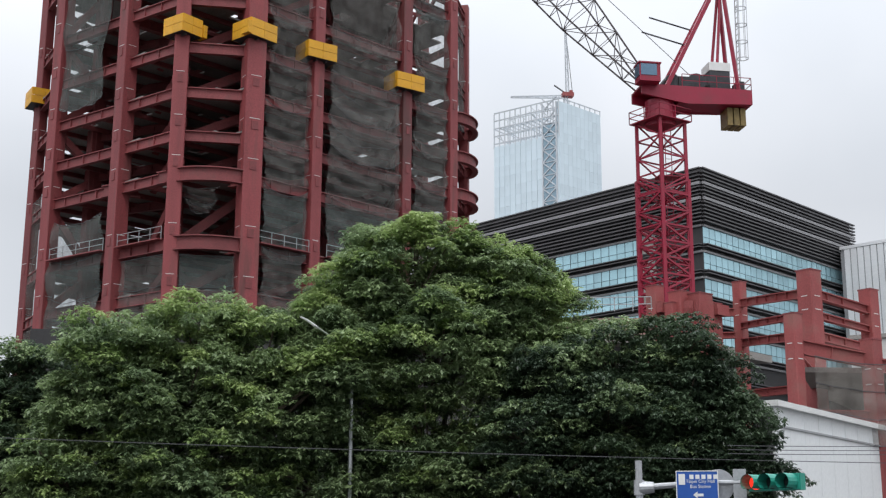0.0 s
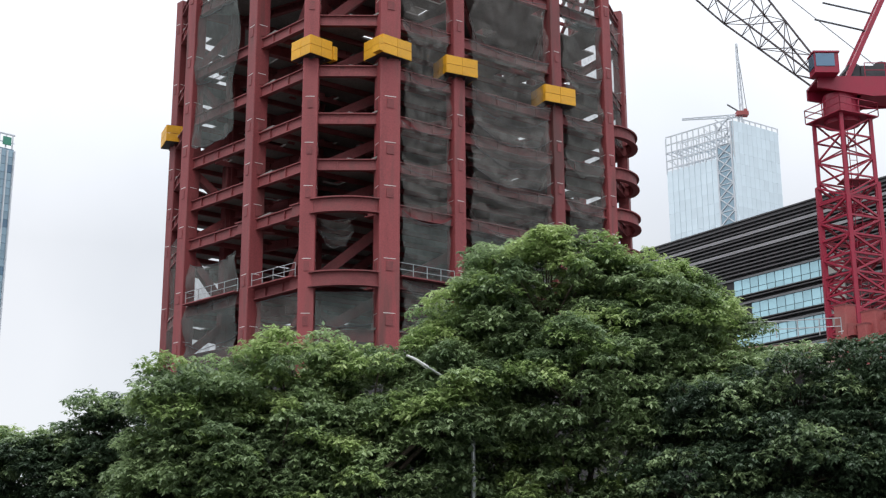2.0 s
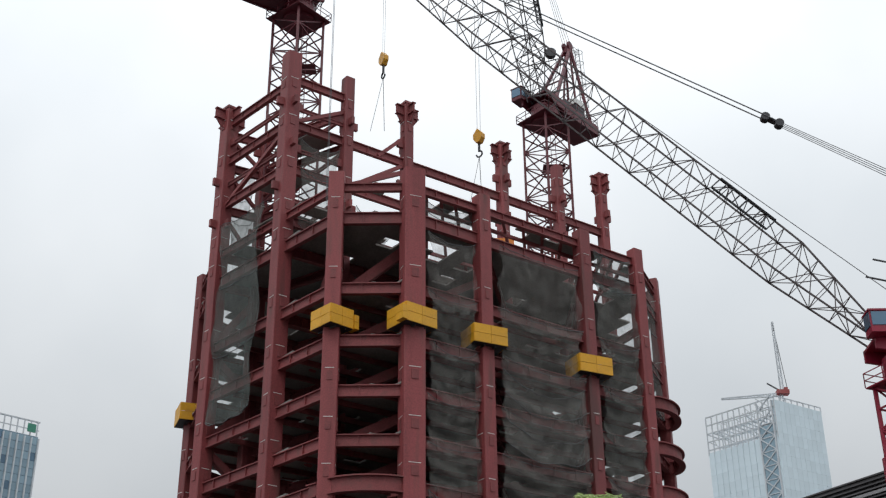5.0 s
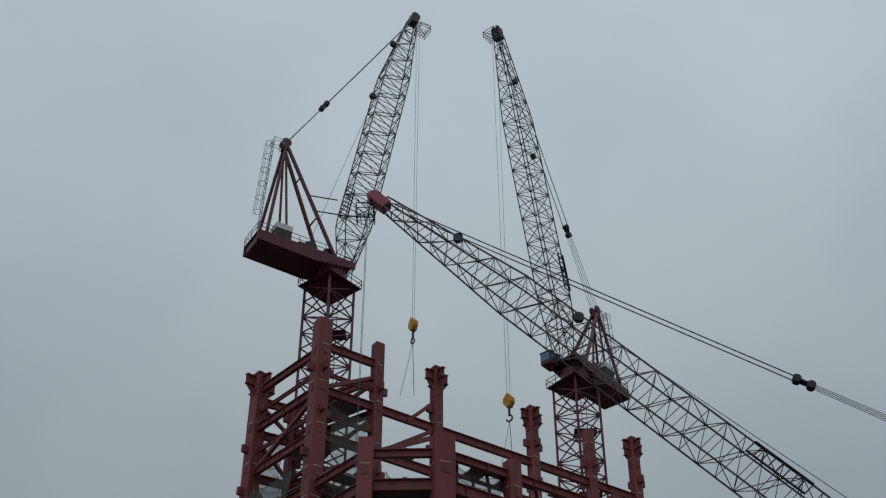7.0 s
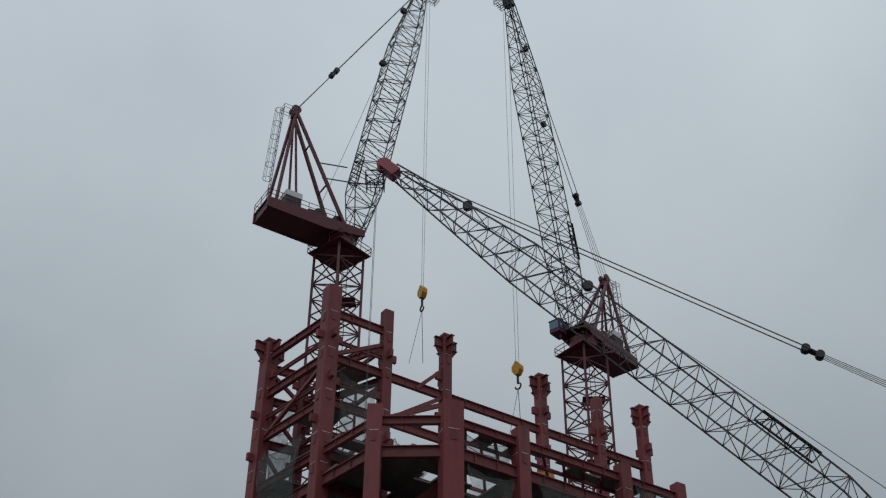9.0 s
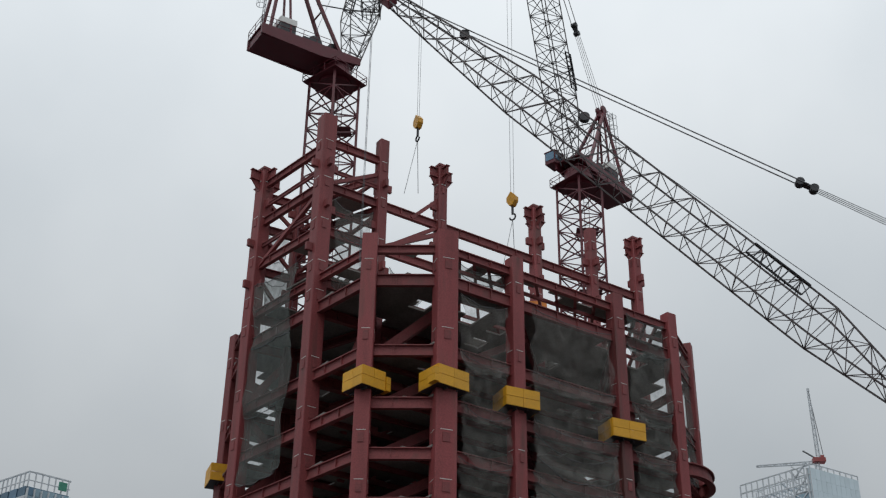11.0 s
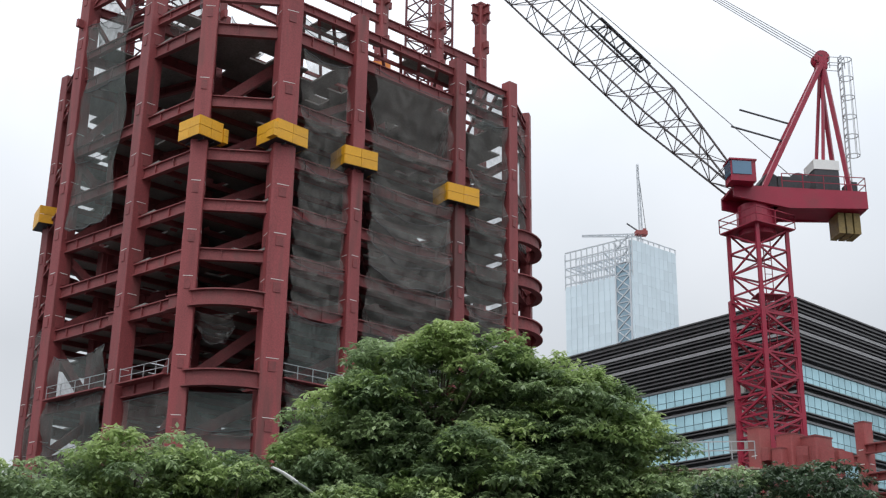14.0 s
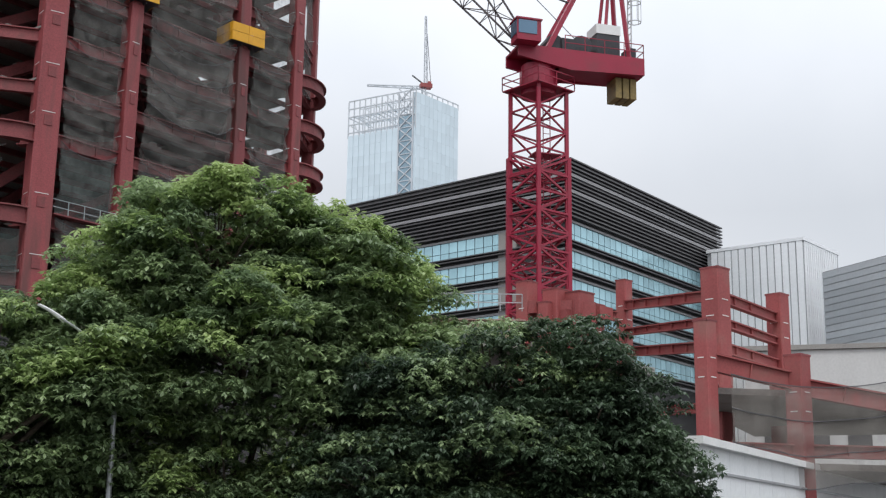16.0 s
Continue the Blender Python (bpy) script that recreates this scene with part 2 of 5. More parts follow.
# ---- mesh helpers ----
class Build:
    """Collects boxes, bars and sheets into one mesh."""

    def __init__(self):
        self.v, self.f = [], []

    def add(self, verts, faces):
        k = len(self.v)
        self.v.extend(tuple(p) for p in verts)
        self.f.extend(tuple(i + k for i in f) for f in faces)
        return self

    def box(self, m, sx, sy, sz):
        """A box on the pose m, centred."""
        c = [m @ Vector((x * sx / 2, y * sy / 2, z * sz / 2)) for x in (-1, 1) for y in (-1, 1) for z in (-1, 1)]
        return self.add(c, [(0, 1, 3, 2), (4, 6, 7, 5), (0, 4, 5, 1), (2, 3, 7, 6), (0, 2, 6, 4), (1, 5, 7, 3)])

    def prism(self, ring0, ring1, caps=True):
        n = len(ring0)
        f = [(i, (i + 1) % n, n + (i + 1) % n, n + i) for i in range(n)]
        if caps:
            f += [tuple(reversed(range(n))), tuple(range(n, 2 * n))]
        return self.add(list(ring0) + list(ring1), f)

    def column(self, x, y, z0, z1, w, d, ang, ch=0.06):
        """An upright box column with chamfered corners."""
        a, b = w / 2, d / 2
        ring = [(a, -b + ch), (a, b - ch), (a - ch, b), (-a + ch, b), (-a, b - ch), (-a, -b + ch), (-a + ch, -b), (a - ch, -b)]
        c, s = math.cos(ang), math.sin(ang)
        r = [(x + c * p - s * q, y + s * p + c * q) for p, q in ring]
        return self.prism([(p, q, z0) for p, q in r], [(p, q, z1) for p, q in r])

    def bar(self, p0, p1, r, n=4):
        p0, p1 = Vector(p0), Vector(p1)
        d = (p1 - p0).normalized()
        a = d.orthogonal().normalized()
        if abs(d.z) < 0.99:
            a = d.cross(Vector((0, 0, 1))).normalized()
        b = d.cross(a)
        ring = [a * math.cos(2 * math.pi * (i + 0.5) / n) * r + b * math.sin(2 * math.pi * (i + 0.5) / n) * r for i in range(n)]
        return self.prism([p0 + q for q in ring], [p1 + q for q in ring])

    def tube(self, line, r):
        """A square bar that follows a line of points."""
        line = [Vector(p) for p in line]
        d = (line[-1] - line[0]).normalized()
        u = d.orthogonal().normalized() * r
        v = d.cross(u)
        n = len(line)
        return self.add([c + o for c in line for o in (u, v, -u, -v)],
                        [(k * 4 + j, k * 4 + (j + 1) % 4, k * 4 + 4 + (j + 1) % 4, k * 4 + 4 + j) for k in range(n - 1) for j in range(4)] + [(3, 2, 1, 0), tuple(n * 4 - 4 + j for j in range(4))])

    def frame_of(self, p0, p1):
        p0, p1 = Vector(p0), Vector(p1)
        d = p1 - p0
        m = Matrix.Translation((p0 + p1) / 2) @ d.to_track_quat("X", "Z").to_matrix().to_4x4()
        return m, d.length

    def beam(self, p0, p1, w, h):
        m, n = self.frame_of(p0, p1)
        return self.box(m, n, w, h)

    def ibeam(self, p0, p1, w, h, t=0.08, stiff=2.2):
        m, n = self.frame_of(p0, p1)
        self.box(m @ Matrix.Translation((0, 0, h / 2 - t / 2)), n, w, t)
        self.box(m @ Matrix.Translation((0, 0, -h / 2 + t / 2)), n, w, t)
        self.box(m, n, t, h - 2 * t)
        for i in range(1, int(n / stiff)):
            self.box(m @ Matrix.Translation((-n / 2 + i * stiff, 0, 0)), 0.05, w * 0.85, h - 2 * t)
        return self

    def mesh(self, name):
        me = bpy.data.meshes.new(name)
        me.from_pydata(self.v, [], self.f)
        me.update()
        return me


def part(name, b, material, parent=None, label=""):
    me = b.mesh(name)
    me.materials.append(material)
    ob = new(name, me)
    ob.parent = parent
    return tagged(ob, label)


def thing(name, x, y, z, label, category, group="", kind=""):
    ob = new(name)
    ob.location = (x, y, z)
    ob.empty_display_size = 0.2
    return tagged(ob, label, category, group, kind)


def under(parent):
    """Parts keep their world places under a thing that stands at its base."""
    bpy.context.view_layer.update()
    inv = parent.matrix_world.inverted()
    for c in parent.children:
        c.matrix_parent_inverse = inv


# ---- ground ----
g = Build()
N = 24
g.add([(-2500 + 5000 * i / N, -2500 + 5000 * j / N, 0) for j in range(N + 1) for i in range(N + 1)],
      [(j * (N + 1) + i, j * (N + 1) + i + 1, (j + 1) * (N + 1) + i + 1, (j + 1) * (N + 1) + i) for j in range(N) for i in range(N)])
tagged(part("ground", g, ASPHALT), "dark grey asphalt ground of the street and site", "ground", kind="structure")

# ---- the steel tower ----
TOP, HIGH = 59.0, 73.7
A, B, C, D, F = (-8.5, 92.0), (-2.4, 92.0), (3.2, 96.0), (12.1, 102.5), (17.3, 106.3)
K, G, I, H = (19.8, 112.6), (-22.4, 111.0), (-19.9, 104.3), (-13.4, 97.3)
CEN = (-2.4, 110.9)


def opposite(p):
    return (2 * CEN[0] - p[0], 2 * CEN[1] - p[1])


ROW = [H, (-8.6, 100.8), (-3.3, 104.7), (5.8, 111.3), (11.6, 115.5), (16.4, 119.0)]
A2, B2, C2, D2, H2 = (opposite(p) for p in (A, B, C, D, H))
I2 = ROW[5]
ROW2 = [opposite(p) for p in ROW[1:5]]
RIM = [A, B, C, D, F, K, I2, H2, A2, B2, C2, D2, G, I, H]
LEVELS = [22.0, 26.4, 32.4, 36.05, 40.0, 44.15, 48.65]
UPPER = [55.0, 57.9]
U_ANG = math.atan2(D[1] - B[1], D[0] - B[0])
V_ANG = math.atan2(H[1] - A[1], H[0] - A[0])

def lerp(p, q, t):
    return (p[0] + (q[0] - p[0]) * t, p[1] + (q[1] - p[1]) * t)


tower = thing("steel_frame_tower", CEN[0], CEN[1], 0, "unfinished high-rise frame of red-primed steel columns and girders", "building")


def tower_column(p, top, w, d, ang, bottom=0.0, cap=False):
    b = Build().column(p[0], p[1], bottom, top, w, d, ang)
    col = part("column", b, RED, tower)
    # splice plates and erection lugs at the joints
    s = Build()
    marks = Build()
    ca, sa = math.cos(ang), math.sin(ang)
    zs = [lv + 1.1 for lv in LEVELS + UPPER + [62.2, 66.6, 70.6] if bottom < lv + 1.1 < top - 0.5]
    for z in zs:
        for dx, dy in ((1, 0), (-1, 0), (0, 1), (0, -1)):
            wx, wy = (0.05, d * 0.34) if dx else (w * 0.34, 0.05)
            m = Matrix.Translation((p[0], p[1], z)) @ Matrix.Rotation(ang, 4, "Z") @ Matrix.Translation((dx * (w / 2 + 0.025), dy * (d / 2 + 0.025), 0))
            s.box(m, wx, wy, 0.75)
            mm = Matrix.Translation((p[0], p[1], z + 0.62)) @ Matrix.Rotation(ang, 4, "Z") @ Matrix.Translation((dx * (w / 2 + 0.012), dy * (d / 2 + 0.012), 0))
            marks.box(mm, 0.02 if dx else w * 0.56, d * 0.56 if dx else 0.02, 0.042)
    if s.v:
        tagged(part("splice_plate", s, RED_BEAM, col), kind="stuff")
        tagged(part("weld_strip", marks, WHITE_PAINT, col, "pale weld-protection strips"), kind="stuff")
    if top > 70:
        for zz in (61.0, 65.4, 69.8):
            for k, (dx, dy) in enumerate(((1, 0), (0, 1), (-1, 0), (0, -1))):
                if (int(zz) + k + int(p[0])) % 3 == 0:
                    continue
                m = Matrix.Translation((p[0], p[1], zz)) @ Matrix.Rotation(ang, 4, "Z") @ Matrix.Translation((dx * (w / 2 + 0.3), dy * (d / 2 + 0.3), 0))
                part("beam_stub", Build().box(m, 0.6 if dx else 0.3, 0.3 if dx else 0.6, 0.75), RED_BEAM, col)
    if cap:
        c = Build()
        for turn in (0, math.pi / 2):
            cm = Matrix.Translation((p[0], p[1], top - 0.2)) @ Matrix.Rotation(ang + turn, 4, "Z")
            prof = [(-1.3, 0.0), (1.3, 0.0), (1.3, -1.1), (0.75, -1.9), (-0.75, -1.9), (-1.3, -1.1)]
            c.prism([cm @ Vector((x * w, -0.05, z)) for x, z in prof], [cm @ Vector((x * w, 0.05, z)) for x, z in prof])
            for z in (-0.05, -1.05):
                c.box(cm @ Matrix.Translation((0, 0, z)), w * 2.6, 0.42, 0.09)
        c.box(Matrix.Translation((p[0], p[1], top + 0.1)) @ Matrix.Rotation(ang, 4, "Z"), w * 1.1, d * 1.1, 0.25)
        part("beam_bracket", c, RED_BEAM, col)
    return col


for p, w, ang in ((A, 1.25, 0), (C, 1.15, U_ANG), (D, 1.15, U_ANG), (F, 1.05, U_ANG), (K, 1.0, U_ANG + 0.6), (G, 1.0, V_ANG), (D2, 1.0, U_ANG), (C2, 1.0, U_ANG), (B2, 1.0, 0), (A2, 1.0, 0), (H2, 1.0, U_ANG)):
    tower_column(p, TOP + 0.2, w, w, ang)
tower_column(B, TOP + 0.4, 1.7, 1.5, 0.35)
tower_column(H, HIGH + 1.5, 1.35, 1.35, U_ANG)
tower_column(I, HIGH, 1.25, 1.25, V_ANG, cap=True)
for i, (p, rise) in enumerate(zip(ROW[1:], (1.2, 0.75, 0.2, 0.2, 1.0))):
    tower_column(p, HIGH + rise, 0.95, 0.95, U_ANG, cap=i in (1, 2, 4))
for p in ROW2:
    tower_column(p, 58.6, 0.9, 0.9, U_ANG)


def girder(p, q, z, w=0.45, h=0.95, material=RED_BEAM):
    return part("girder", Build().ibeam((*p, z), (*q, z), w, h), material, tower)


def bowed(p, q, z, bulge, h, name="curved_girder"):
    """A girder that bows outwards between two columns."""
    b = Build()
    px, py, qx, qy = *p, *q
    nx, ny = (qy - py), -(qx - px)
    n = math.hypot(nx, ny)
    nx, ny = nx / n, ny / n
    pts = []
    for i in range(13):
        t = i / 12
        k = bulge * (1 - (2 * t - 1) ** 2) ** 0.6
        pts.append((px + (qx - px) * t + nx * k, py + (qy - py) * t + ny * k))
    prof = [(0.06, h / 2 - 0.1), (0.3, h / 2 - 0.1), (0.3, h / 2), (-0.3, h / 2), (-0.3, h / 2 - 0.1), (-0.06, h / 2 - 0.1),
            (-0.06, -h / 2 + 0.1), (-0.3, -h / 2 + 0.1), (-0.3, -h / 2), (0.3, -h / 2), (0.3, -h / 2 + 0.1), (0.06, -h / 2 + 0.1)]
    rings = []
    for i, (x, y) in enumerate(pts):
        (x0, y0), (x1, y1) = pts[max(0, i - 1)], pts[min(len(pts) - 1, i + 1)]
        tx, ty = x1 - x0, y1 - y0
        k = math.hypot(tx, ty)
        rings.append([(x + ty / k * o, y - tx / k * o, z + v) for o, v in prof])
    m = len(prof)
    vs = [p for r in rings for p in r]
    b.add(vs, [(i * m + j, i * m + (j + 1) % m, (i + 1) * m + (j + 1) % m, (i + 1) * m + j) for i in range(len(pts) - 1) for j in range(m)])
    return part(name, b, RED_BEAM, tower)


def brace(p, z0, q, z1, s=0.65):
    return part("brace", Build().beam((*p, z0), (*q, z1), s, s), RED_BEAM, tower)


rng = random.Random(4)
for z in LEVELS:
    for p, q in zip(RIM, RIM[1:] + RIM[:1]):
        if (p, q) == (A, B) and z in (26.4, 32.4):
            bowed(p, q, z, 1.3, 1.25)
            continue
        girder(p, q, z)
for z in (32.4, 36.05, 40.0, 44.15):
    bowed(F, K, z + 0.1, 1.75, 1.15, "curved_balcony_girder")
for z in UPPER:
    for p, q in ((A, B), (B, C), (C, D), (D, F), (F, K), (H, A), (I, H), (G, I)):
        girder(p, q, z, 0.42, 1.05 if z < 56 else 0.75)
for z in (48.65, *UPPER):
    for p, q in zip(ROW, ROW[1:]):
        girder(p, q, z)
for z in (63.1, 67.8):
    for p, q in zip(ROW, ROW[1:]):
        if z == 67.8 or p in (H, ROW[1]):
            girder(p, q, z, 0.4, 0.85)
    girder(I, H, z, 0.4, 0.85)
girder(I, H, 72.1, 0.4, 0.8)
for z in UPPER:
    for p, q in ((K, I2), (I2, H2), (H2, A2), (A2, B2), (B2, C2), (C2, D2), (D2, G), *zip(ROW2, ROW2[1:]), (I, ROW2[3]), (ROW2[0], H2)):
        girder(p, q, z, 0.4, 0.8)
    for p, q in ((A, ROW[1]), (B, ROW[2]), (C, ROW[3]), (D, ROW[4]), (ROW[1], ROW2[2]), (ROW[2], ROW2[1]), (ROW[3], ROW2[0]), (ROW2[3], ROW[1])):
        girder(p, q, z, 0.35, 0.7)
NW = lerp(I, ROW2[3], 0.9)
tower_column(NW, HIGH - 2.0, 0.9, 0.9, U_ANG)
for z in (62.8, 67.4, 71.0):
    girder(I, NW, z, 0.4, 0.8)
    girder(NW, ROW[1], z, 0.35, 0.7)
for z0, z1 in ((57.8, 62.4), (63.2, 67.0), (67.8, 70.8)):
    brace(NW, z0, ROW[1], z1, 0.3)
    brace(I, z1, NW, z0, 0.3)
girder(H, ROW[1], 72.6, 0.4, 0.8)
for z, pairs in ((60.0, ((H, ROW[1]), (ROW[1], ROW[2]))), (65.2, ((H, ROW[1]), (I, H))), (69.6, ((H, ROW[1]), (I, H)))):
    for p, q in pairs:
        part("secondary_beam", Build().ibeam((*p, z), (*q, z), 0.22, 0.4), RED_BEAM, tower)
for f in (0.2, 0.4, 0.6, 0.8):
    for p, q, r_, t_ in ((B, C, ROW[2], ROW[3]), (C, D, ROW[3], ROW[4]), (D, F, ROW[4], ROW[5])):
        part("secondary_beam", Build().beam((*lerp(p, q, f), 58.1), (*lerp(r_, t_, f), 58.1), 0.25, 0.35), RED_BEAM, tower)
        part("secondary_beam", Build().beam((*lerp(p, r_, f), 57.75), (*lerp(q, t_, f), 57.75), 0.22, 0.3), RED_BEAM, tower)
# cross girders and bracing inside
for z in LEVELS[1:] + [55.0]:
    for p, q in ((A, ROW[1]), (B, ROW[2]), (C, ROW[3]), (D, ROW[4]), (ROW[1], ROW2[2]), (ROW[2], ROW2[1]), (ROW[3], ROW2[0]), (ROW2[3], ROW[1])):
        girder(p, q, z - 0.1, 0.35, 0.8)


zl = LEVELS + [55.0]
for i, (z0, z1) in enumerate(zip(zl, zl[1:])):
    for p, q in ((ROW[1], ROW[2]), (ROW[3], ROW[4]), (A, ROW[1]), (B, ROW[2]), (D, ROW[4]), (I, ROW2[3])):
        if (i + int(p[0])) % 2:
            brace(p, z0 + 0.4, q, z1 - 0.4)
        else:
            brace(q, z0 + 0.4, p, z1 - 0.4)
for z0, z1 in zip(zl, zl[1:]):
    brace(lerp(A, ROW[1], 0.36), z0 + 0.5, lerp(B, ROW[2], 0.36), z1 - 0.3, 0.8)
    brace(lerp(C, ROW[3], 0.4), z1 - 0.4, lerp(B, ROW[2], 0.4), z0 + 0.5, 0.6)
    brace(lerp(H, ROW[1], 0.55), z0 + 0.5, lerp(A, ROW[1], 0.55), z1 - 0.4, 0.6)
brace(ROW[1], 63.2, ROW[2], 67.0, 0.4)
brace(ROW[2], 67.8, ROW[1], 63.0, 0.35)
brace(H, 67.4, I, 62.9, 0.35)
brace(ROW[1], 71.2, H, 67.8, 0.35)
brace(ROW[2], 71.0, (-5.9, 102.8), 67.6, 0.35)

for p, q, o in ((H, A, 0.55), (B, C, 0.55), (C, D, 0.55), (I, H, 0.6)):
    n = math.hypot(q[0] - p[0], q[1] - p[1])
    ox, oy = (q[1] - p[1]) / n * o, -(q[0] - p[0]) / n * o
    r = Build()
    p2, q2 = lerp(p, q, 0.12), lerp(p, q, 0.9)
    a2, b2 = (p2[0] + ox, p2[1] + oy), (q2[0] + ox, q2[1] + oy)
    for hh in (0.55, 1.1):
        r.bar((*a2, 26.9 + hh), (*b2, 26.9 + hh), 0.03)
    for i in range(5):
        x, y = lerp(a2, b2, i / 4)
        r.bar((x, y, 26.8), (x, y, 28.0), 0.035)
    part("guard_rail", r, GALV, tower, "pale guard rail along the floor edge")
    w_ = Build().beam((*a2, 26.85), (*b2, 26.85), 0.7, 0.1)
    part("edge_walkway", w_, RED_BEAM, tower)
for p, ang in ((B, 2.6), (A, 2.4), (H, 0.2), (H, 2.4), (F, 0.4)):
    for z in (32.4, 26.4) if p != H else (32.4,):
        r = Build()
        m = Matrix.Translation((p[0], p[1], z)) @ Matrix.Rotation(ang, 4, "Z") @ Matrix.Translation((1.15, 0, 0))
        r.box(m, 0.9, 0.5, 0.9)
        r.box(m @ Matrix.Translation((0.1, 0, 0.5)), 1.1, 0.8, 0.1)
        r.box(m @ Matrix.Translation((0.1, 0, -0.5)), 1.1, 0.8, 0.1)
        part("beam_stub", r, RED_BEAM, tower)
# working decks and sheets in the crane bay
for z, f0, f1 in ((63.3, 0.1, 0.6), (67.9, 0.45, 0.95), (59.2, 0.1, 0.9)):
    r = Build()
    a0, a1, b0, b1 = lerp(H, ROW[1], f0), lerp(H, ROW[1], f1), lerp(I, NW, f0), lerp(I, NW, f1)
    ring = [lerp(a0, b0, 0.1), lerp(a1, b1, 0.1), lerp(a1, b1, 0.55), lerp(a0, b0, 0.55)]
    r.prism([(x, y, z) for x, y in ring], [(x, y, z + 0.12) for x, y in ring])
    part("work_deck", r, DECK, tower)

# decks, cell by cell, with openings left for shafts
def inside(x, y, poly):
    k = False
    for (x0, y0), (x1, y1) in zip(poly, poly[1:] + poly[:1]):
        if (y0 > y) != (y1 > y) and x < (x1 - x0) * (y - y0) / (y1 - y0) + x0:
            k = not k
    return k


INSET = [(CEN[0] + (x - CEN[0]) * 0.965, CEN[1] + (y - CEN[1]) * 0.965) for x, y in RIM]
ux, uy = math.cos(U_ANG), math.sin(U_ANG)
for li, z in enumerate(LEVELS):
    b = Build()
    for i in range(-16, 17):
        for j in range(-16, 17):
            x, y = CEN[0] + 1.6 * (i * ux - j * uy), CEN[1] + 1.6 * (i * uy + j * ux)
            if not inside(x, y, INSET) or rng.random() < 0.075:
                continue
            b.box(Matrix.Translation((x, y, z + 0.55)) @ Matrix.Rotation(U_ANG, 4, "Z"), 1.6, 1.6, 0.16)
    part("floor_deck", b, DECK, tower)
    for j in range(-16, 17, 2):
        row = [i for i in range(-17, 18) if inside(CEN[0] + 1.6 * (i * ux - j * uy), CEN[1] + 1.6 * (i * uy + j * ux), INSET)]
        if row:
            e = [(CEN[0] + 1.6 * (i * ux - j * uy), CEN[1] + 1.6 * (i * uy + j * ux), z + 0.25) for i in (row[0] - 0.3, row[-1] + 0.3)]
            part("floor_joist", Build().beam(*e, 0.24, 0.42), RED_BEAM, tower)
b = Build()
for i in range(-14, 15):
    for j in range(-14, 15):
        x, y = CEN[0] + 1.6 * (i * ux - j * uy), CEN[1] + 1.6 * (i * uy + j * ux)
        if inside(x, y, INSET) and (noise.noise(Vector((x * 0.11, y * 0.11, 3.0))) > -0.55 and rng.random() > 0.06):
            b.box(Matrix.Translation((x, y, 55.65)) @ Matrix.Rotation(U_ANG, 4, "Z"), 1.6, 1.6, 0.16)
part("floor_deck", b, DECK, tower)
b = Build()
for i in range(-14, 15):
    for j in range(-14, 15):
        x, y = CEN[0] + 1.6 * (i * ux - j * uy), CEN[1] + 1.6 * (i * uy + j * ux)
        if inside(x, y, INSET) and noise.noise(Vector((x * 0.16, y * 0.16, 8.0))) > 0.02 and rng.random() > 0.25:
            b.box(Matrix.Translation((x, y, 58.4)) @ Matrix.Rotation(U_ANG, 4, "Z"), 1.6, 1.6, 0.12)
tagged(part("loose_deck_sheet", b, DECK, tower), kind="stuff")
under(tower)
bpy.context.view_layer.update()

# ---- yellow work platforms round the columns ----
def platform(p, z, ang, w, d, label, wing=0):
    t = thing("column_work_platform", p[0], p[1], z, label, "work platform", "platforms on the tower columns")
    h = 1.62
    for side, (dx, dy, sx) in enumerate(((0, -1, w), (1, 0, d), (0, 1, w), (-1, 0, d))):
        n = 2
        for i in range(n):
            for k in range(2):
                sk = sx
                off = (i - (n - 1) / 2) * sk / n
                q = Matrix.Translation((dx * w / 2 + (off if dy else 0), dy * d / 2 + (off if dx else 0), (k + 0.5) * h / 2))
                ob = part("panel", Build().box(q, sk / n - 0.03 if dy else 0.07, 0.07 if dy else sk / n - 0.03, h / 2 - 0.04), YELLOW, t)
    fl = Build()
    for sx_, sy_, ox, oy in ((w, 0.7, 0, -d / 2 + 0.4), (w, 0.7, 0, d / 2 - 0.4), (0.7, d - 1.4, -w / 2 + 0.4, 0), (0.7, d - 1.4, w / 2 - 0.4, 0)):
        fl.box(Matrix.Translation((ox, oy, 0.03)), sx_, sy_, 0.08)
    part("platform_floor", fl, DARK_STEEL, t, "dark steel floor")
    if wing:
        for k in range(2):
            part("wing_panel", Build().box(Matrix.Translation((wing * (w / 2 + 0.24), -d / 2 + 0.3, 0.32 + k * 0.6)), 0.42, 0.9, 0.57), YELLOW, t)
    br = Build()
    for sx_ in (-1, 1):
        br.bar((sx_ * 0.5, -d / 2 + 0.2, -0.1), (sx_ * 0.5, d / 2 - 0.2, -0.1), 0.08)
    part("bracket", br, DARK_STEEL, t)
    t.matrix_basis = Matrix.Translation((p[0], p[1], z)) @ Matrix.Rotation(ang, 4, "Z")
    return t


YL = "bright yellow boxed work platform clamped round a red column"
platform(A, 45.1, 0.75, 2.25, 2.5, YL, 1)
platform(B, 45.1, 0.68, 3.0, 2.5, "wide yellow boxed work platform clamped round the corner column", -1)
platform(C, 45.1, 0.45, 3.0, 2.4, YL)
platform(D, 45.1, 0.45, 3.2, 2.4, YL)
platform(G, 44.2, V_ANG + 1.2, 2.6, 2.6, YL)

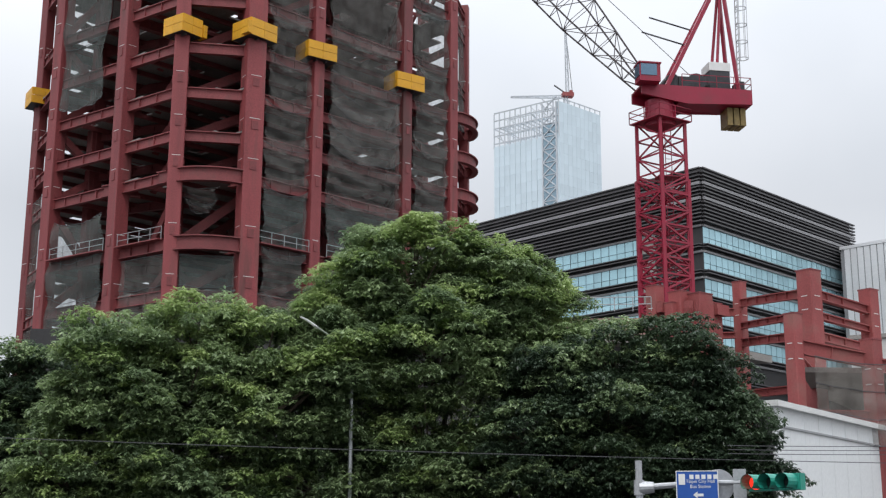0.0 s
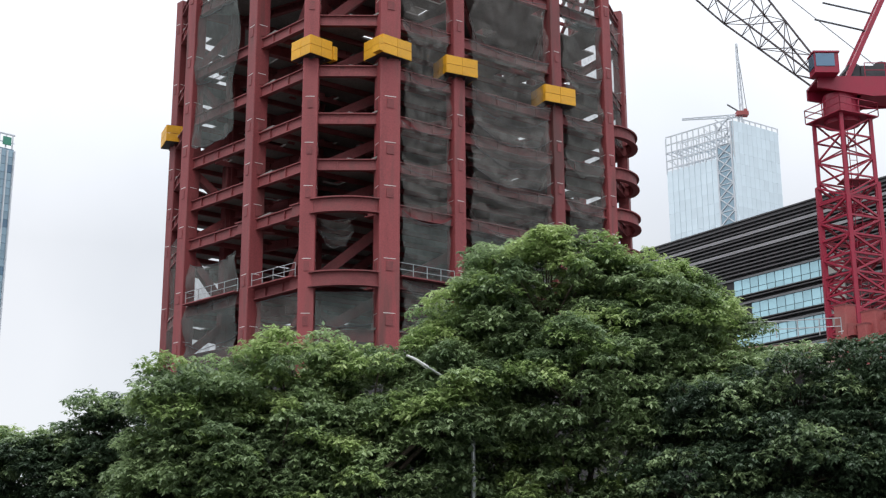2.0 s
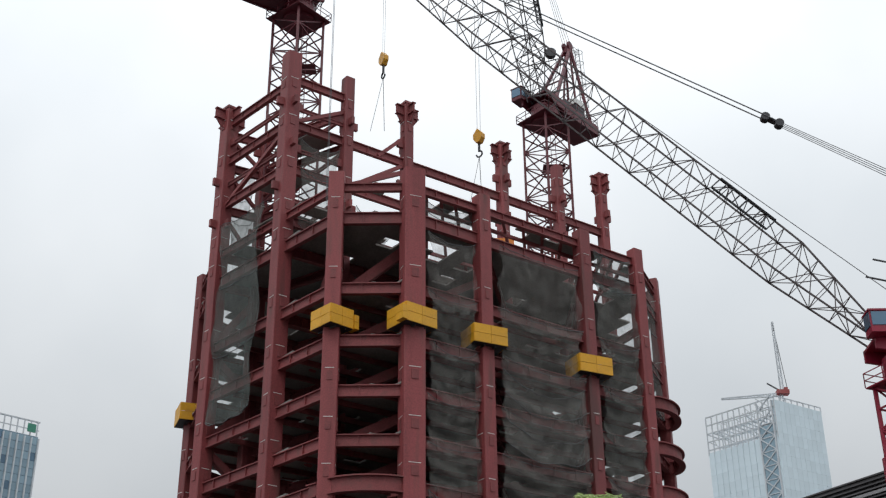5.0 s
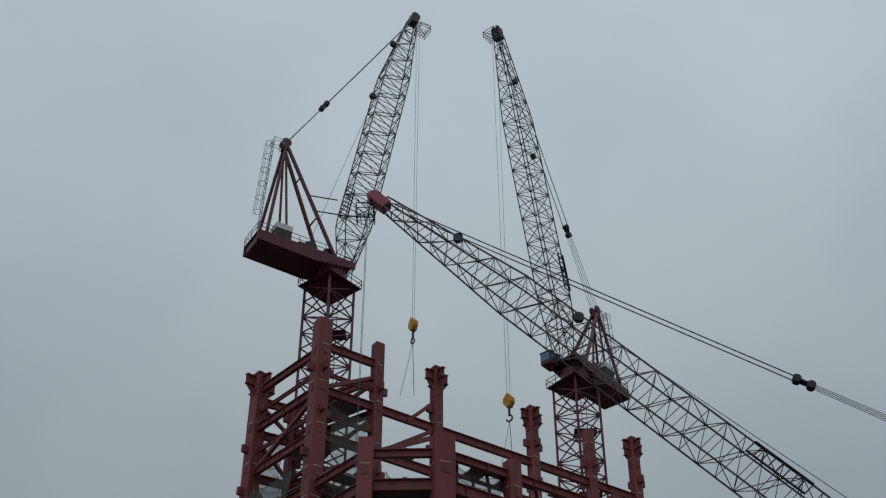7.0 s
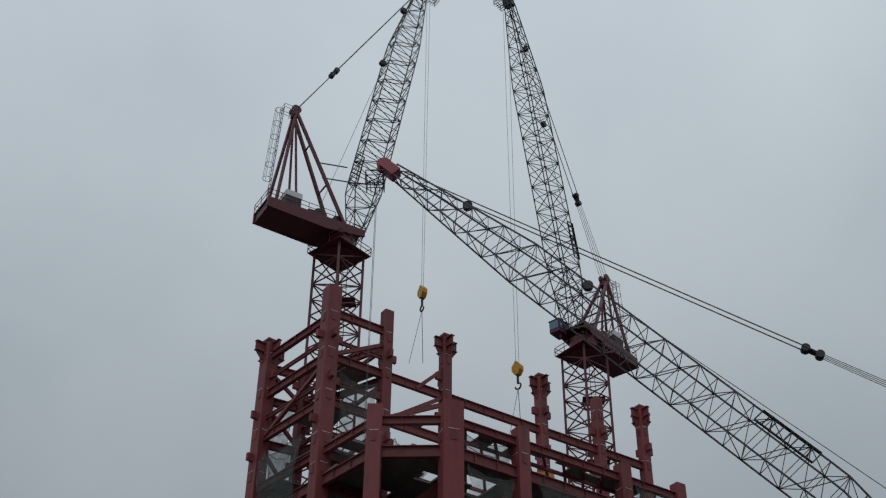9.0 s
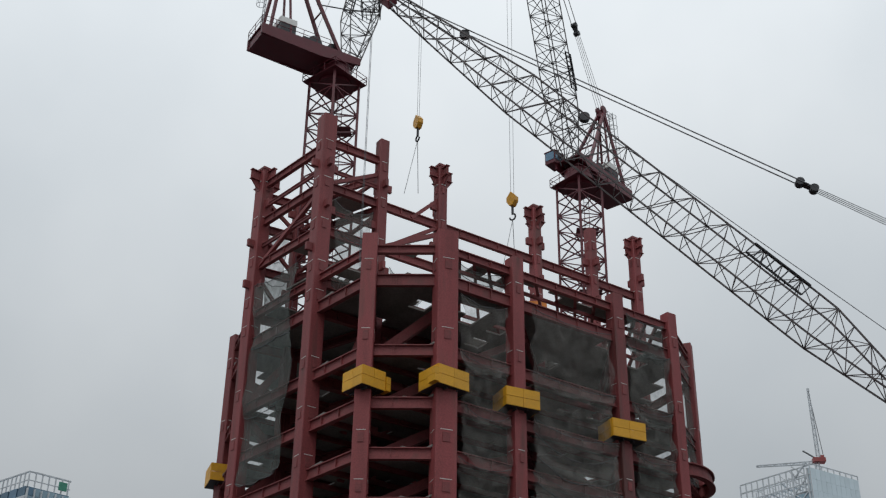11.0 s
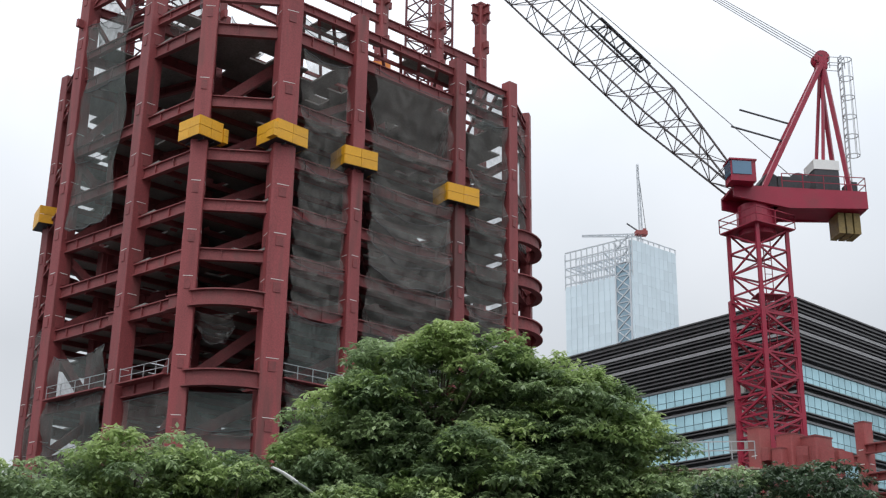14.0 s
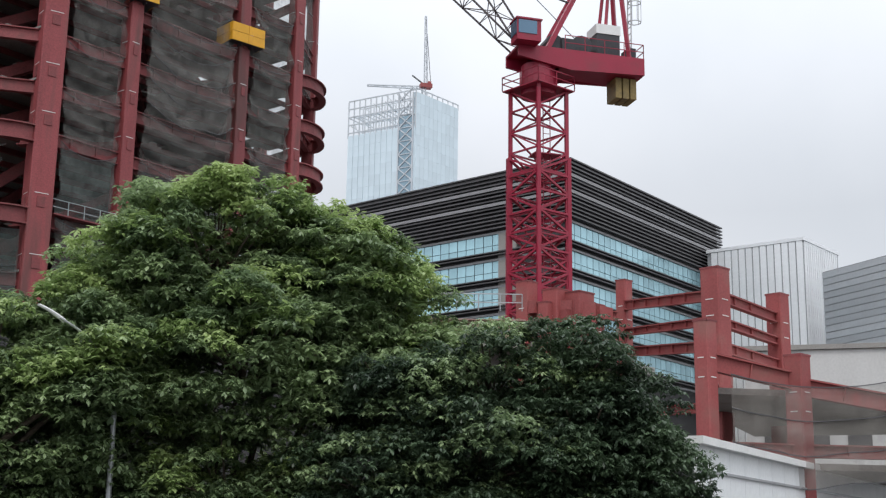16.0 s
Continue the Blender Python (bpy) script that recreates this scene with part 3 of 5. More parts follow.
# ---- safety nets ----
def net(p, q, z0, z1, material, label, out=0.45, seed=0, sag=0.5, top_drop=0.0, edge=0.0, swag=0.6, parent=None):
    """A hung net with folds, sagging between its ties."""
    r = random.Random(seed)
    dx, dy = q[0] - p[0], q[1] - p[1]
    n = math.hypot(dx, dy)
    nx, ny = dy / n, -dx / n
    cols, rows = 36, 44
    vs, fs = [], []
    ph = r.random() * 9
    for j in range(rows + 1):
        tz = j / rows
        for i in range(cols + 1):
            t = i / cols
            e = edge * (noise.noise(Vector((tz * 3.5, ph, 2))) + 0.6) * (1 if t > 0.5 else -1) * abs(2 * t - 1) ** 3
            tt = t - e / n * 1.5
            x, y = p[0] + dx * tt, p[1] + dy * tt
            bay = abs(((z1 - z0) * tz / 4.1 + ph) % 1 - 0.5)
            k = out + sag * (0.4 * noise.noise(Vector((t * 3.1, tz * 5 + ph, 0))) + 0.25 * noise.noise(Vector((t * 11, tz * 3, ph))) - 0.25 * (0.5 - bay) + 0.12 * noise.noise(Vector((t * 24, tz * 20, ph))))
            z = z0 + (z1 - z0) * tz - top_drop * tz * 4 * t * (1 - t) + (1 - tz) * (0.35 * noise.noise(Vector((t * 4, ph, 5))) - swag * 4 * t * (1 - t))
            vs.append((x + nx * k, y + ny * k, z))
    for j in range(rows):
        for i in range(cols):
            k = j * (cols + 1) + i
            fs.append((k, k + 1, k + cols + 2, k + cols + 1))
    b = Build().add(vs, fs)
    ob = part("net_strip" if parent else "safety_net", b, material, parent)
    for f in ob.data.polygons:
        f.use_smooth = True
    # tie ropes along the hem and across the seams
    for j in ([rows] if parent else [rows, rows * 2 // 3, rows // 3, 0]):
        c = Build()
        row = [Vector(vs[j * (cols + 1) + i]) + Vector((nx, ny, 0)) * 0.03 for i in range(0, cols + 1, 3)]
        for a, z in zip(row, row[1:]):
            c.bar(a, z, 0.03)
        part("tie_rope", c, CABLE, ob)
    if parent:
        return ob
    return tagged(ob, label, "safety net", "safety nets on the tower")


NL = "dark green debris net hung in sagging folds between steel columns"
def net_stack(p, q, zs, label, seed, out=0.3, material=NET):
    """Nets tied along every floor edge, each sagging over the one below."""
    t = thing("safety_net", *lerp(p, q, 0.5), zs[0], label, "safety net", "safety nets on the tower")
    r = random.Random(seed)
    for i, (z0, z1) in enumerate(zip(zs, zs[1:])):
        net(lerp(p, q, r.uniform(0, 0.04)), lerp(p, q, r.uniform(0.94, 1.0)), z0 - r.uniform(0.2, 0.7), z1 + r.uniform(-0.4, 0.2),
            NET_LIGHT if r.random() < 0.12 else material, "", out + 0.12 * (i % 2) + r.uniform(0, 0.1), seed * 31 + i, 0.6, r.uniform(0.2, 0.8), 0.3, r.uniform(0.4, 1.3), t)
    under(t)
    return t


FL = [20.0, 23.0, 26.8, 32.8, 36.4, 40.4, 44.5, 48.8]
net_stack(lerp(B, C, 0.14), lerp(B, C, 0.92), FL + [54.2], NL, 1)
net_stack(lerp(C, D, 0.07), lerp(C, D, 0.95), FL + [54.6], NL, 2, 0.4)
net_stack(lerp(D, F, 0.1), lerp(D, F, 0.92), FL + [54.6, 57.4], NL, 3, 0.3, NET_DENSE)
net(lerp(C, D, 0.08), lerp(C, D, 0.9), 37.4, 43.4, NET, "dark green net drooping in a loose fold below a platform", 0.85, 4, 0.8, 1.5, 0.3, swag=1.2)
net(lerp(F, K, 0.1), lerp(F, K, 0.92), 44.6, 57.0, NET_DENSE, NL, 0.2, 15, 0.4, 0.3, 0.2)
net(lerp(I, H, 0.04), lerp(I, H, 0.8), 41.5, 60.5, NET_LIGHT, "grey-green net hung loosely down the side of the frame", 0.6, 6, 0.9, 0.2, 0.7)
net(lerp(I, H, 0.05), lerp(I, H, 0.9), 20, 30.5, NET_LIGHT, "torn grey net across the lower bay", 0.5, 7, 0.9, 0.6, 0.5)
net(lerp(H, A, 0.15), lerp(H, A, 0.92), 18, 25.6, NET, NL, 0.2, 8, 0.4)
net(lerp(A, B, 0.12), lerp(A, B, 0.85), 18, 25.4, NET_LIGHT, "grey net under the curved balcony edge", 0.6, 9, 0.5)
net(lerp(A, B, 0.1), lerp(A, B, 0.6), 30.2, 31.8, NET, "grey net gathered under the curved girder", -0.3, 21, 0.8, 0.3, 0.4, swag=0.9)
net(lerp(G, I, 0.1), lerp(G, I, 0.9), 18, 34, NET, NL, 0.2, 10, 0.5)
net(lerp(ROW[1], ROW[0], 0.1), lerp(ROW[1], ROW[0], 0.85), 57.8, 66.6, NET_DENSE, NL, -0.2, 11, 0.6, 0.8, 0.5)
net(lerp(B, C, 0.1), lerp(B, C, 0.92), 54.6, 57.8, NET_DENSE, NL, -0.4, 12, 0.5, 0.8, 0.3)
net(lerp(I, NW, 0.1), lerp(I, NW, 0.9), 60.0, 68.0, NET_LIGHT, "grey-green net hung inside the crane bay", -0.2, 18, 0.8, 1.2, 0.6)
net(lerp(ROW[1], ROW[2], 0.1), lerp(ROW[1], ROW[2], 0.7), 57.6, 61.4, NET_DENSE, NL, 0.3, 19, 0.6, 0.8, 0.4)
net(lerp(ROW[3], ROW[4], 0.05), lerp(ROW[3], ROW[4], 0.95), 54.8, 60.5, NET_DENSE, NL, 0.3, 17, 0.6, 1.2, 0.4)


# ---- lattice helpers ----
def lattice(b, sections, rc, rl, sides=(0, 1, 2, 3)):
    """Chords and zigzag lacing through a list of four-cornered sections."""
    for s0, s1 in zip(sections, sections[1:]):
        for i in range(4):
            b.bar(s0[i], s1[i], rc)
    for k, (s0, s1) in enumerate(zip(sections, sections[1:])):
        for i in sides:
            j = (i + 1) % 4
            if (k + i) % 2:
                b.bar(s0[i], s1[j], rl)
            else:
                b.bar(s0[j], s1[i], rl)
            b.bar(s1[i], s1[j], rl * 0.9)
    return b


def lattice_parts(name, secs, rc, rl, paint, parent, frames=0.0):
    """A lattice section: its chords, with every lacing bar a part of its own."""
    b = Build()
    for i in range(4):
        b.tube([s_[i] for s_ in secs], rc)
    sec = part(name, b, paint, parent)
    for k, (s0, s1) in enumerate(zip(secs, secs[1:])):
        for i in range(4):
            j = (i + 1) % 4
            ends = (s0[i], s1[j]) if (k + i) % 2 else (s0[j], s1[i])
            part("lacing_bar", Build().bar(*ends, rl), paint, sec)
            part("strut", Build().bar(s1[i], s1[j], frames or rl * 0.9), paint, sec)
    return sec


def rail(b, pts, z, h=1.05, r=0.035, closed=False):
    seq = list(pts) + ([pts[0]] if closed else [])
    for p, q in zip(seq, seq[1:]):
        for k in (0.5, 1.0):
            b.bar((p[0], p[1], z + h * k), (q[0], q[1], z + h * k), r)
        n = max(1, int((Vector(p) - Vector(q)).length / 1.3))
        for i in range(n + 1):
            x, y = p[0] + (q[0] - p[0]) * i / n, p[1] + (q[1] - p[1]) * i / n
            b.bar((x, y, z), (x, y, z + h), r)
    return b


def crane(axis, slew, heading, tip, w, base, label, hook_z=None, jib_w=2.0, tail=7.8, apex=(-5.2, 9.3), weight=True, turn=0.0, sc=1.0, cab_side=1, cage=0.0, paint=None, jib_paint=None):
    """A luffing tower crane: mast, slewing platform, machinery deck, A-frame, lattice jib, ropes."""
    t = thing("tower_crane", axis[0], axis[1], base, label, "tower crane", "luffing cranes of the site")
    paint, jib_paint = paint or CRANE_RED, jib_paint or JIB_GREY
    hx, hy = heading
    n = math.hypot(hx, hy)
    hx, hy = hx / n, hy / n
    R = Matrix.Translation((axis[0], axis[1], slew)) @ Matrix.Rotation(math.atan2(hy, hx), 4, "Z")

    def at(x, y, z):
        return R @ Vector((x, y, z))

    # mast
    ca, sa = math.cos(turn) * w / 2, math.sin(turn) * w / 2
    cs = [(ca - sa, sa + ca), (-ca - sa, -sa + ca), (-ca + sa, -sa - ca), (ca + sa, sa - ca)]
    step = w * 0.56
    k = int((slew - 0.95 - base) / step)
    zs = [slew - 0.95 - step * i for i in range(k + 1)]
    for i in range(0, k, 3):
        secs = [[(axis[0] + x, axis[1] + y, z) for x, y in cs] for z in zs[i:i + 4]]
        lattice_parts("mast_section", secs, 0.17 * sc, 0.075 * sc, paint, t, 0.08 * sc)
    lad = Build()
    lx, ly = axis[0] + w * 0.2, axis[1] - w * 0.05
    for o in (-0.25, 0.25):
        lad.bar((lx + o, ly, zs[-1]), (lx + o, ly, slew - 1), 0.035)
    for i in range(int((zs[0] - zs[-1]) / 0.5)):
        lad.bar((lx - 0.25, ly, zs[-1] + i * 0.5), (lx + 0.25, ly, zs[-1] + i * 0.5), 0.025)
    for i in range(3, k, 4):
        lad.box(Matrix.Translation((lx, ly + 0.4, zs[i])), w * 0.7, w * 0.5, 0.08)
    part("mast_ladder", lad, paint, t)
    # collar, platform with rail, slewing drum
    b = Build()
    pl = [(axis[0] + x * 1.3, axis[1] + y * 1.3) for x, y in cs]
    b.prism([(x, y, slew - 0.95) for x, y in pl][::-1], [(x, y, slew - 0.87) for x, y in pl][::-1])
    rail(b, pl, slew - 0.87, 1.0 * sc, 0.04, True)
    part("service_platform", b, paint, t)
    b = Build()
    rg = [(math.cos(2 * math.pi * i / 20), math.sin(2 * math.pi * i / 20)) for i in range(20)]
    b.prism([at(x * w * 0.47, y * w * 0.47, -1.3) for x, y in rg], [at(x * w * 0.44, y * w * 0.44, 0.9) for x, y in rg])
    part("slewing_drum", b, paint, t)
    if cage:
        b = Build()
        secs = [[(axis[0] + x * 1.07, axis[1] + y * 1.07, cage - i * w * 0.5) for x, y in cs] for i in range(int((cage - base) / (w * 0.5)))]
        lattice_parts("climbing_frame", secs, 0.19, 0.1, paint, t, 0.1)
    # machinery deck
    b = Build()
    dw = w * 0.95
    for y in (-1, 1):
        b.add([at(x, y * dw / 2 + o, z) for o in (-0.12, 0.12) for x, z in ((1.9, 1.1), (1.9, 1.95), (-tail, 1.95), (-tail, 0.7), (-w * 0.7, 0.45))],
              [(0, 1, 2, 3, 4), (9, 8, 7, 6, 5), (0, 5, 6, 1), (1, 6, 7, 2), (2, 7, 8, 3), (3, 8, 9, 4), (4, 9, 5, 0)])
        part("side_girder", b, paint, t)
        b = Build()
    b.box(R @ Matrix.Translation(((1.9 - tail) / 2, 0, 1.85)), tail + 1.9, dw, 0.16)
    b.box(R @ Matrix.Translation((-tail * 0.58, 0, 0.68)), tail * 0.82, dw * 0.96, 0.12)
    for i in range(6):
        part("cross_rib", Build().box(R @ Matrix.Translation((-tail + 0.2 + i * tail / 6, 0, 1.3)), 0.12, dw - 0.26, 0.98), paint, t)
    part("machinery_deck", b, paint, t)
    b = Build()
    edge = [at(x, y, 0) for x, y in ((-1.5, dw / 2), (-tail, dw / 2), (-tail, -dw / 2), (-1.5, -dw / 2))]
    rail(b, [(p.x, p.y) for p in edge], slew + 1.93, 1.1, 0.035)
    part("deck_railing", b, paint, t)
    b = Build()
    b.box(R @ Matrix.Translation((-tail * 0.66, 0.1, 2.85)), 1.7, dw * 0.66, 1.7)
    hood = part("engine_house", b, DARK_STEEL, t, "dark engine house with a pale hood")
    b = Build().box(R @ Matrix.Translation((-tail * 0.66, 0.1, 4.0)), 1.8, dw * 0.7, 0.7)
    b.box(R @ Matrix.Translation((-tail * 0.66, 0.1, 4.4)), 1.2, dw * 0.5, 0.16)
    part("hood", b, WHITE_PAINT, hood, "pale grey hood")
    b = Build()
    for x, r in ((-2.9, 0.75), (-0.9, 0.6)):
        ring0 = [at(x + math.cos(2 * math.pi * i / 16) * r, -dw * 0.32, 2.6 + math.sin(2 * math.pi * i / 16) * r) for i in range(16)]
        ring1 = [at(x + math.cos(2 * math.pi * i / 16) * r, dw * 0.32, 2.6 + math.sin(2 * math.pi * i / 16) * r) for i in range(16)]
        b.prism(ring0, ring1)
    part("winch_drum", b, DARK_STEEL, t)
    if weight:
        for i in range(3):
            b = Build().box(R @ Matrix.Translation((-tail + 0.6 + i * 0.55, 0, -0.2)), 0.44, dw * 0.62, 1.5)
            b.box(R @ Matrix.Translation((-tail + 0.6 + i * 0.55, 0, 0.5)), 0.2, dw * 0.3, 0.4)
            part("counterweight", b, OCHRE, t, "stained ochre counterweight block")
    b = Build()
    for x, y, sx, sy, sz in ((-1.8, 0.6, 0.9, 0.7, 1.0), (-3.9, -0.7, 0.8, 0.9, 0.8), (0.4, -0.5, 1.0, 0.6, 0.7), (-tail + 0.7, 0.3, 0.6, 1.2, 0.9)):
        b.box(R @ Matrix.Translation((x, y, 1.95 + sz / 2)), sx, sy, sz)
    part("control_cabinet", b, DARK_STEEL, t)
    # cab beside the jib foot
    b = Build()
    cabm = R @ Matrix.Translation((1.5, cab_side * (dw / 2 + 0.45), 2.75))
    b.box(cabm @ Matrix.Translation((0, 0, -0.15)), 1.7, 1.3, 1.5)
    b.box(cabm @ Matrix.Translation((0, 0, 0.66)), 1.85, 1.45, 0.12)
    cab = part("cab", b, paint, t)
    b = Build()
    b.box(cabm @ Matrix.Translation((0.86, 0, 0.05)), 0.06, 1.1, 1.0)
    b.box(cabm @ Matrix.Translation((0.1, -0.66, 0.05)), 1.3, 0.06, 0.95)
    b.box(cabm @ Matrix.Translation((0.1, 0.66, 0.05)), 1.3, 0.06, 0.95)
    part("window", b, GLASS_BLUE, cab, "dark cab windows")
    # A-frame
    ax_, az_ = apex
    b = Build()
    for y in (-1, 1):
        b.bar(at(-0.3, y * dw * 0.42, 2.0), at(ax_, y * 0.35, az_), 0.22 * sc)
        b.bar(at(-tail + 1.0, y * dw * 0.42, 2.0), at(ax_, y * 0.35, az_), 0.19 * sc)
        b.bar(at(-tail * 0.62, y * dw * 0.3, 2.0), at(ax_, y * 0.3, az_ - 0.6), 0.13 * sc)
    for f in (0.35, 0.7):
        b.bar(at(-0.3 + (ax_ + 0.3) * f, -dw * 0.42 * (1 - f) - 0.2, 2 + (az_ - 2) * f), at(-0.3 + (ax_ + 0.3) * f, dw * 0.42 * (1 - f) + 0.2, 2 + (az_ - 2) * f), 0.1)
    b.box(R @ Matrix.Translation((ax_, 0, az_ - 0.1)), 0.6, 1.0, 0.9)
    for y in (-0.35, 0.35):
        wheel = [(math.cos(2 * math.pi * i / 14) * 0.55, math.sin(2 * math.pi * i / 14) * 0.55) for i in range(14)]
        b.prism([at(ax_ + x, y - 0.1, az_ + 0.35 + z) for x, z in wheel], [at(ax_ + x, y + 0.1, az_ + 0.35 + z) for x, z in wheel])
    part("a_frame", b, paint, t)
    b = Build()
    for f in (0.42, 0.55):
        p = Vector((-0.3 + (ax_ + 0.3) * f, -0.6, 2 + (az_ - 2) * f))
        b.bar(at(*p), at(p.x + 3.6, p.y, p.z + 0.9), 0.07)
    part("stay_arm", b, DARK_STEEL, t)
    b = Build()
    l0, l1 = Vector((-tail + 0.7, 0.5, 2.0)), Vector((ax_ - 1.2, 0.5, az_ + 0.4))
    for y in (-0.28, 0.28):
        b.bar(at(l0.x, l0.y + y, l0.z), at(l1.x, l1.y + y, l1.z), 0.045)
    for i in range(22):
        p = l0.lerp(l1, i / 21)
        b.bar(at(p.x, p.y - 0.28, p.z), at(p.x, p.y + 0.28, p.z), 0.03)
    for i in range(6):
        p = l0.lerp(l1, 0.28 + i * 0.14)
        ring = [at(p.x - 0.4 + 0.45 * math.cos(a), p.y + 0.45 * math.sin(a), p.z) for a in [2 * math.pi * j / 10 for j in range(11)]]
        for r0, r1 in zip(ring, ring[1:]):
            b.bar(r0, r1, 0.035)
    for j in range(4):
        a = math.pi / 2 + math.pi * j / 3
        p, q_ = l0.lerp(l1, 0.28), l0.lerp(l1, 0.98)
        b.bar(at(p.x - 0.4 + 0.45 * math.cos(a), p.y + 0.45 * math.sin(a), p.z), at(q_.x - 0.4 + 0.45 * math.cos(a), q_.y + 0.45 * math.sin(a), q_.z), 0.025)
    ring = [(p.x, p.y) for p in (at(ax_ - 1.5, -0.6, 0), at(ax_ - 0.4, -0.6, 0), at(ax_ - 0.4, 0.6, 0), at(ax_ - 1.5, 0.6, 0))]
    rail(b, ring, slew + az_ - 0.6, 0.9, 0.03, True)
    part("caged_ladder", b, GALV, t, "pale caged ladder up the A-frame")
    # jib
    foot = at(1.4, 0, 2.1) if weight else at(1.7, 0, 1.2)
    tp = Vector(tip)
    along = (tp - foot).normalized()
    side = Vector((-hy, hx, 0))
    up = along.cross(side).normalized()
    if up.z < 0:
        up = -up
    L = (tp - foot).length
    n = int(L / (jib_w * 0.74))

    def shape(f):
        if f < 0.16:
            return 0.75 + 0.25 * f / 0.16, 0.25 + 0.75 * f / 0.16
        if f > 0.72:
            return 1 - 0.62 * (f - 0.72) / 0.28, 1 - 0.68 * (f - 0.72) / 0.28
        return 1.0, 1.0

    secs = []
    for i in range(n + 1):
        f = i / n
        a, d = shape(f)
        c = foot + along * (L * f)
        secs.append([c + side * (s * a * jib_w / 2) + up * (v * d * jib_w) for s, v in ((1, 0.95), (-1, 0.95), (-1, -0.45), (1, -0.45))])
    for i in range(0, n, 6):
        lattice_parts("jib_section", secs[i:i + 7], 0.080 * sc, 0.040 * sc if jib_paint is JIB_GREY else 0.047, jib_paint, t)
    b = Build()
    tipm = Matrix.Translation(tp) @ Matrix((side, along, up)).transposed().to_4x4()
    b.box(tipm @ Matrix.Translation((0, 0.2, 0)), jib_w * 0.5, 1.6, 0.9)
    for x in (-0.3, 0.3):
        ring0 = [tipm @ Vector((x - 0.08, 0.9 + 0.6 * math.cos(2 * math.pi * i / 14), 0.6 * math.sin(2 * math.pi * i / 14))) for i in range(14)]
        ring1 = [tipm @ Vector((x + 0.08, 0.9 + 0.6 * math.cos(2 * math.pi * i / 14), 0.6 * math.sin(2 * math.pi * i / 14))) for i in range(14)]
        b.prism(ring0, ring1)
    part("jib_head", b, jib_paint if paint is CRANE_DARK else paint, t)
    b = Build()
    c0 = tp + Vector((hx, hy, 0)) * 1.3 + Vector((0, 0, -1.6))
    pts = [(c0 + side * s * 0.8 + Vector((hx, hy, 0)) * v * 0.7) for s, v in ((1, 1), (-1, 1), (-1, -1), (1, -1))]
    rail(b, [(p.x, p.y) for p in pts], c0.z, 1.1, 0.04, True)
    for k in range(5):
        b.bar(pts[0].lerp(pts[3], k / 4), pts[1].lerp(pts[2], k / 4), 0.04)
    for p in pts[:2]:
        b.bar((p.x, p.y, c0.z + 1.1), tp, 0.04)
    part("tip_basket", b, DARK_STEEL, t)
    b = Build()
    mid = foot + along * (L * 0.25) + side * (jib_w / 2 + 0.2) + up * jib_w * 0.7
    bm_ = Matrix.Translation(mid) @ Matrix((along, side, up)).transposed().to_4x4()
    for y in (-0.45, 0.45):
        for z in (-0.5, 0.5):
            b.bar(bm_ @ Vector((-2.4, 0, z)), bm_ @ Vector((2.4, 0, z)), 0.09)
    for i in range(9):
        b.bar(bm_ @ Vector((-2.4 + 0.6 * i, 0, -0.5)), bm_ @ Vector((-2.4 + 0.6 * i, 0, 0.5)), 0.06)
    part("rope_guide", b, DARK_STEEL, t)
    # ropes
    ap = at(ax_, 0, az_ + 0.4)
    b = Build()
    head = tp - along * (L * 0.02) + up * 0.5
    bridle = ap.lerp(head, 0.28)
    for o in (-0.45, -0.15, 0.15, 0.45):
        b.bar(ap + side * o, bridle + side * o * 0.6, 0.026)
    for o in (-0.3, 0.3):
        b.bar(bridle + side * o, head + side * o, 0.05)
    b.bar(at(-2.9, 0, 3.2), secs[n // 2][0] * 0.5 + secs[n // 2][1] * 0.5 + up * 0.6, 0.03)
    b.bar(secs[n // 2][0] * 0.5 + secs[n // 2][1] * 0.5 + up * 0.6, head, 0.03)
    part("pendant_rope", b, CABLE, t)
    b = Build()
    bmat = Matrix.Translation(bridle) @ (head - ap).to_track_quat("X", "Z").to_matrix().to_4x4()
    b.box(bmat, 1.5, 0.5, 0.18)
    for x in (-0.55, 0.55):
        ring0 = [bmat @ Vector((x + 0.32 * math.cos(2 * math.pi * i / 12), -0.3, 0.32 * math.sin(2 * math.pi * i / 12))) for i in range(12)]
        ring1 = [bmat @ Vector((x + 0.32 * math.cos(2 * math.pi * i / 12), 0.3, 0.32 * math.sin(2 * math.pi * i / 12))) for i in range(12)]
        b.prism(ring0, ring1)
    part("bridle_block", b, DARK_STEEL, t)
    b = Build()
    for f, o in ((0.86, 0), (0.62, -0.2)):
        c = foot + along * (L * f) + up * (jib_w * 0.95 * shape(f)[1] + 0.35)
        ring0 = [c + along * 0.4 * math.cos(2 * math.pi * i / 12) + up * 0.4 * math.sin(2 * math.pi * i / 12) - side * 0.22 for i in range(12)]
        ring1 = [p + side * 0.44 for p in ring0]
        b.prism(ring0, ring1)
    part("guide_sheave", b, DARK_STEEL, t)
    drop = tp + along * 0.9 + Vector((hx, hy, 0)) * 0.5
    b = Build()
    hz = hook_z if hook_z else 50.0
    for o in (-0.38, 0.38):
        b.bar(drop + side * o, Vector((drop.x, drop.y, hz)) + side * o * (0.5 if hook_z else 1), 0.019)
    part("hoist_rope", b, CABLE, t)
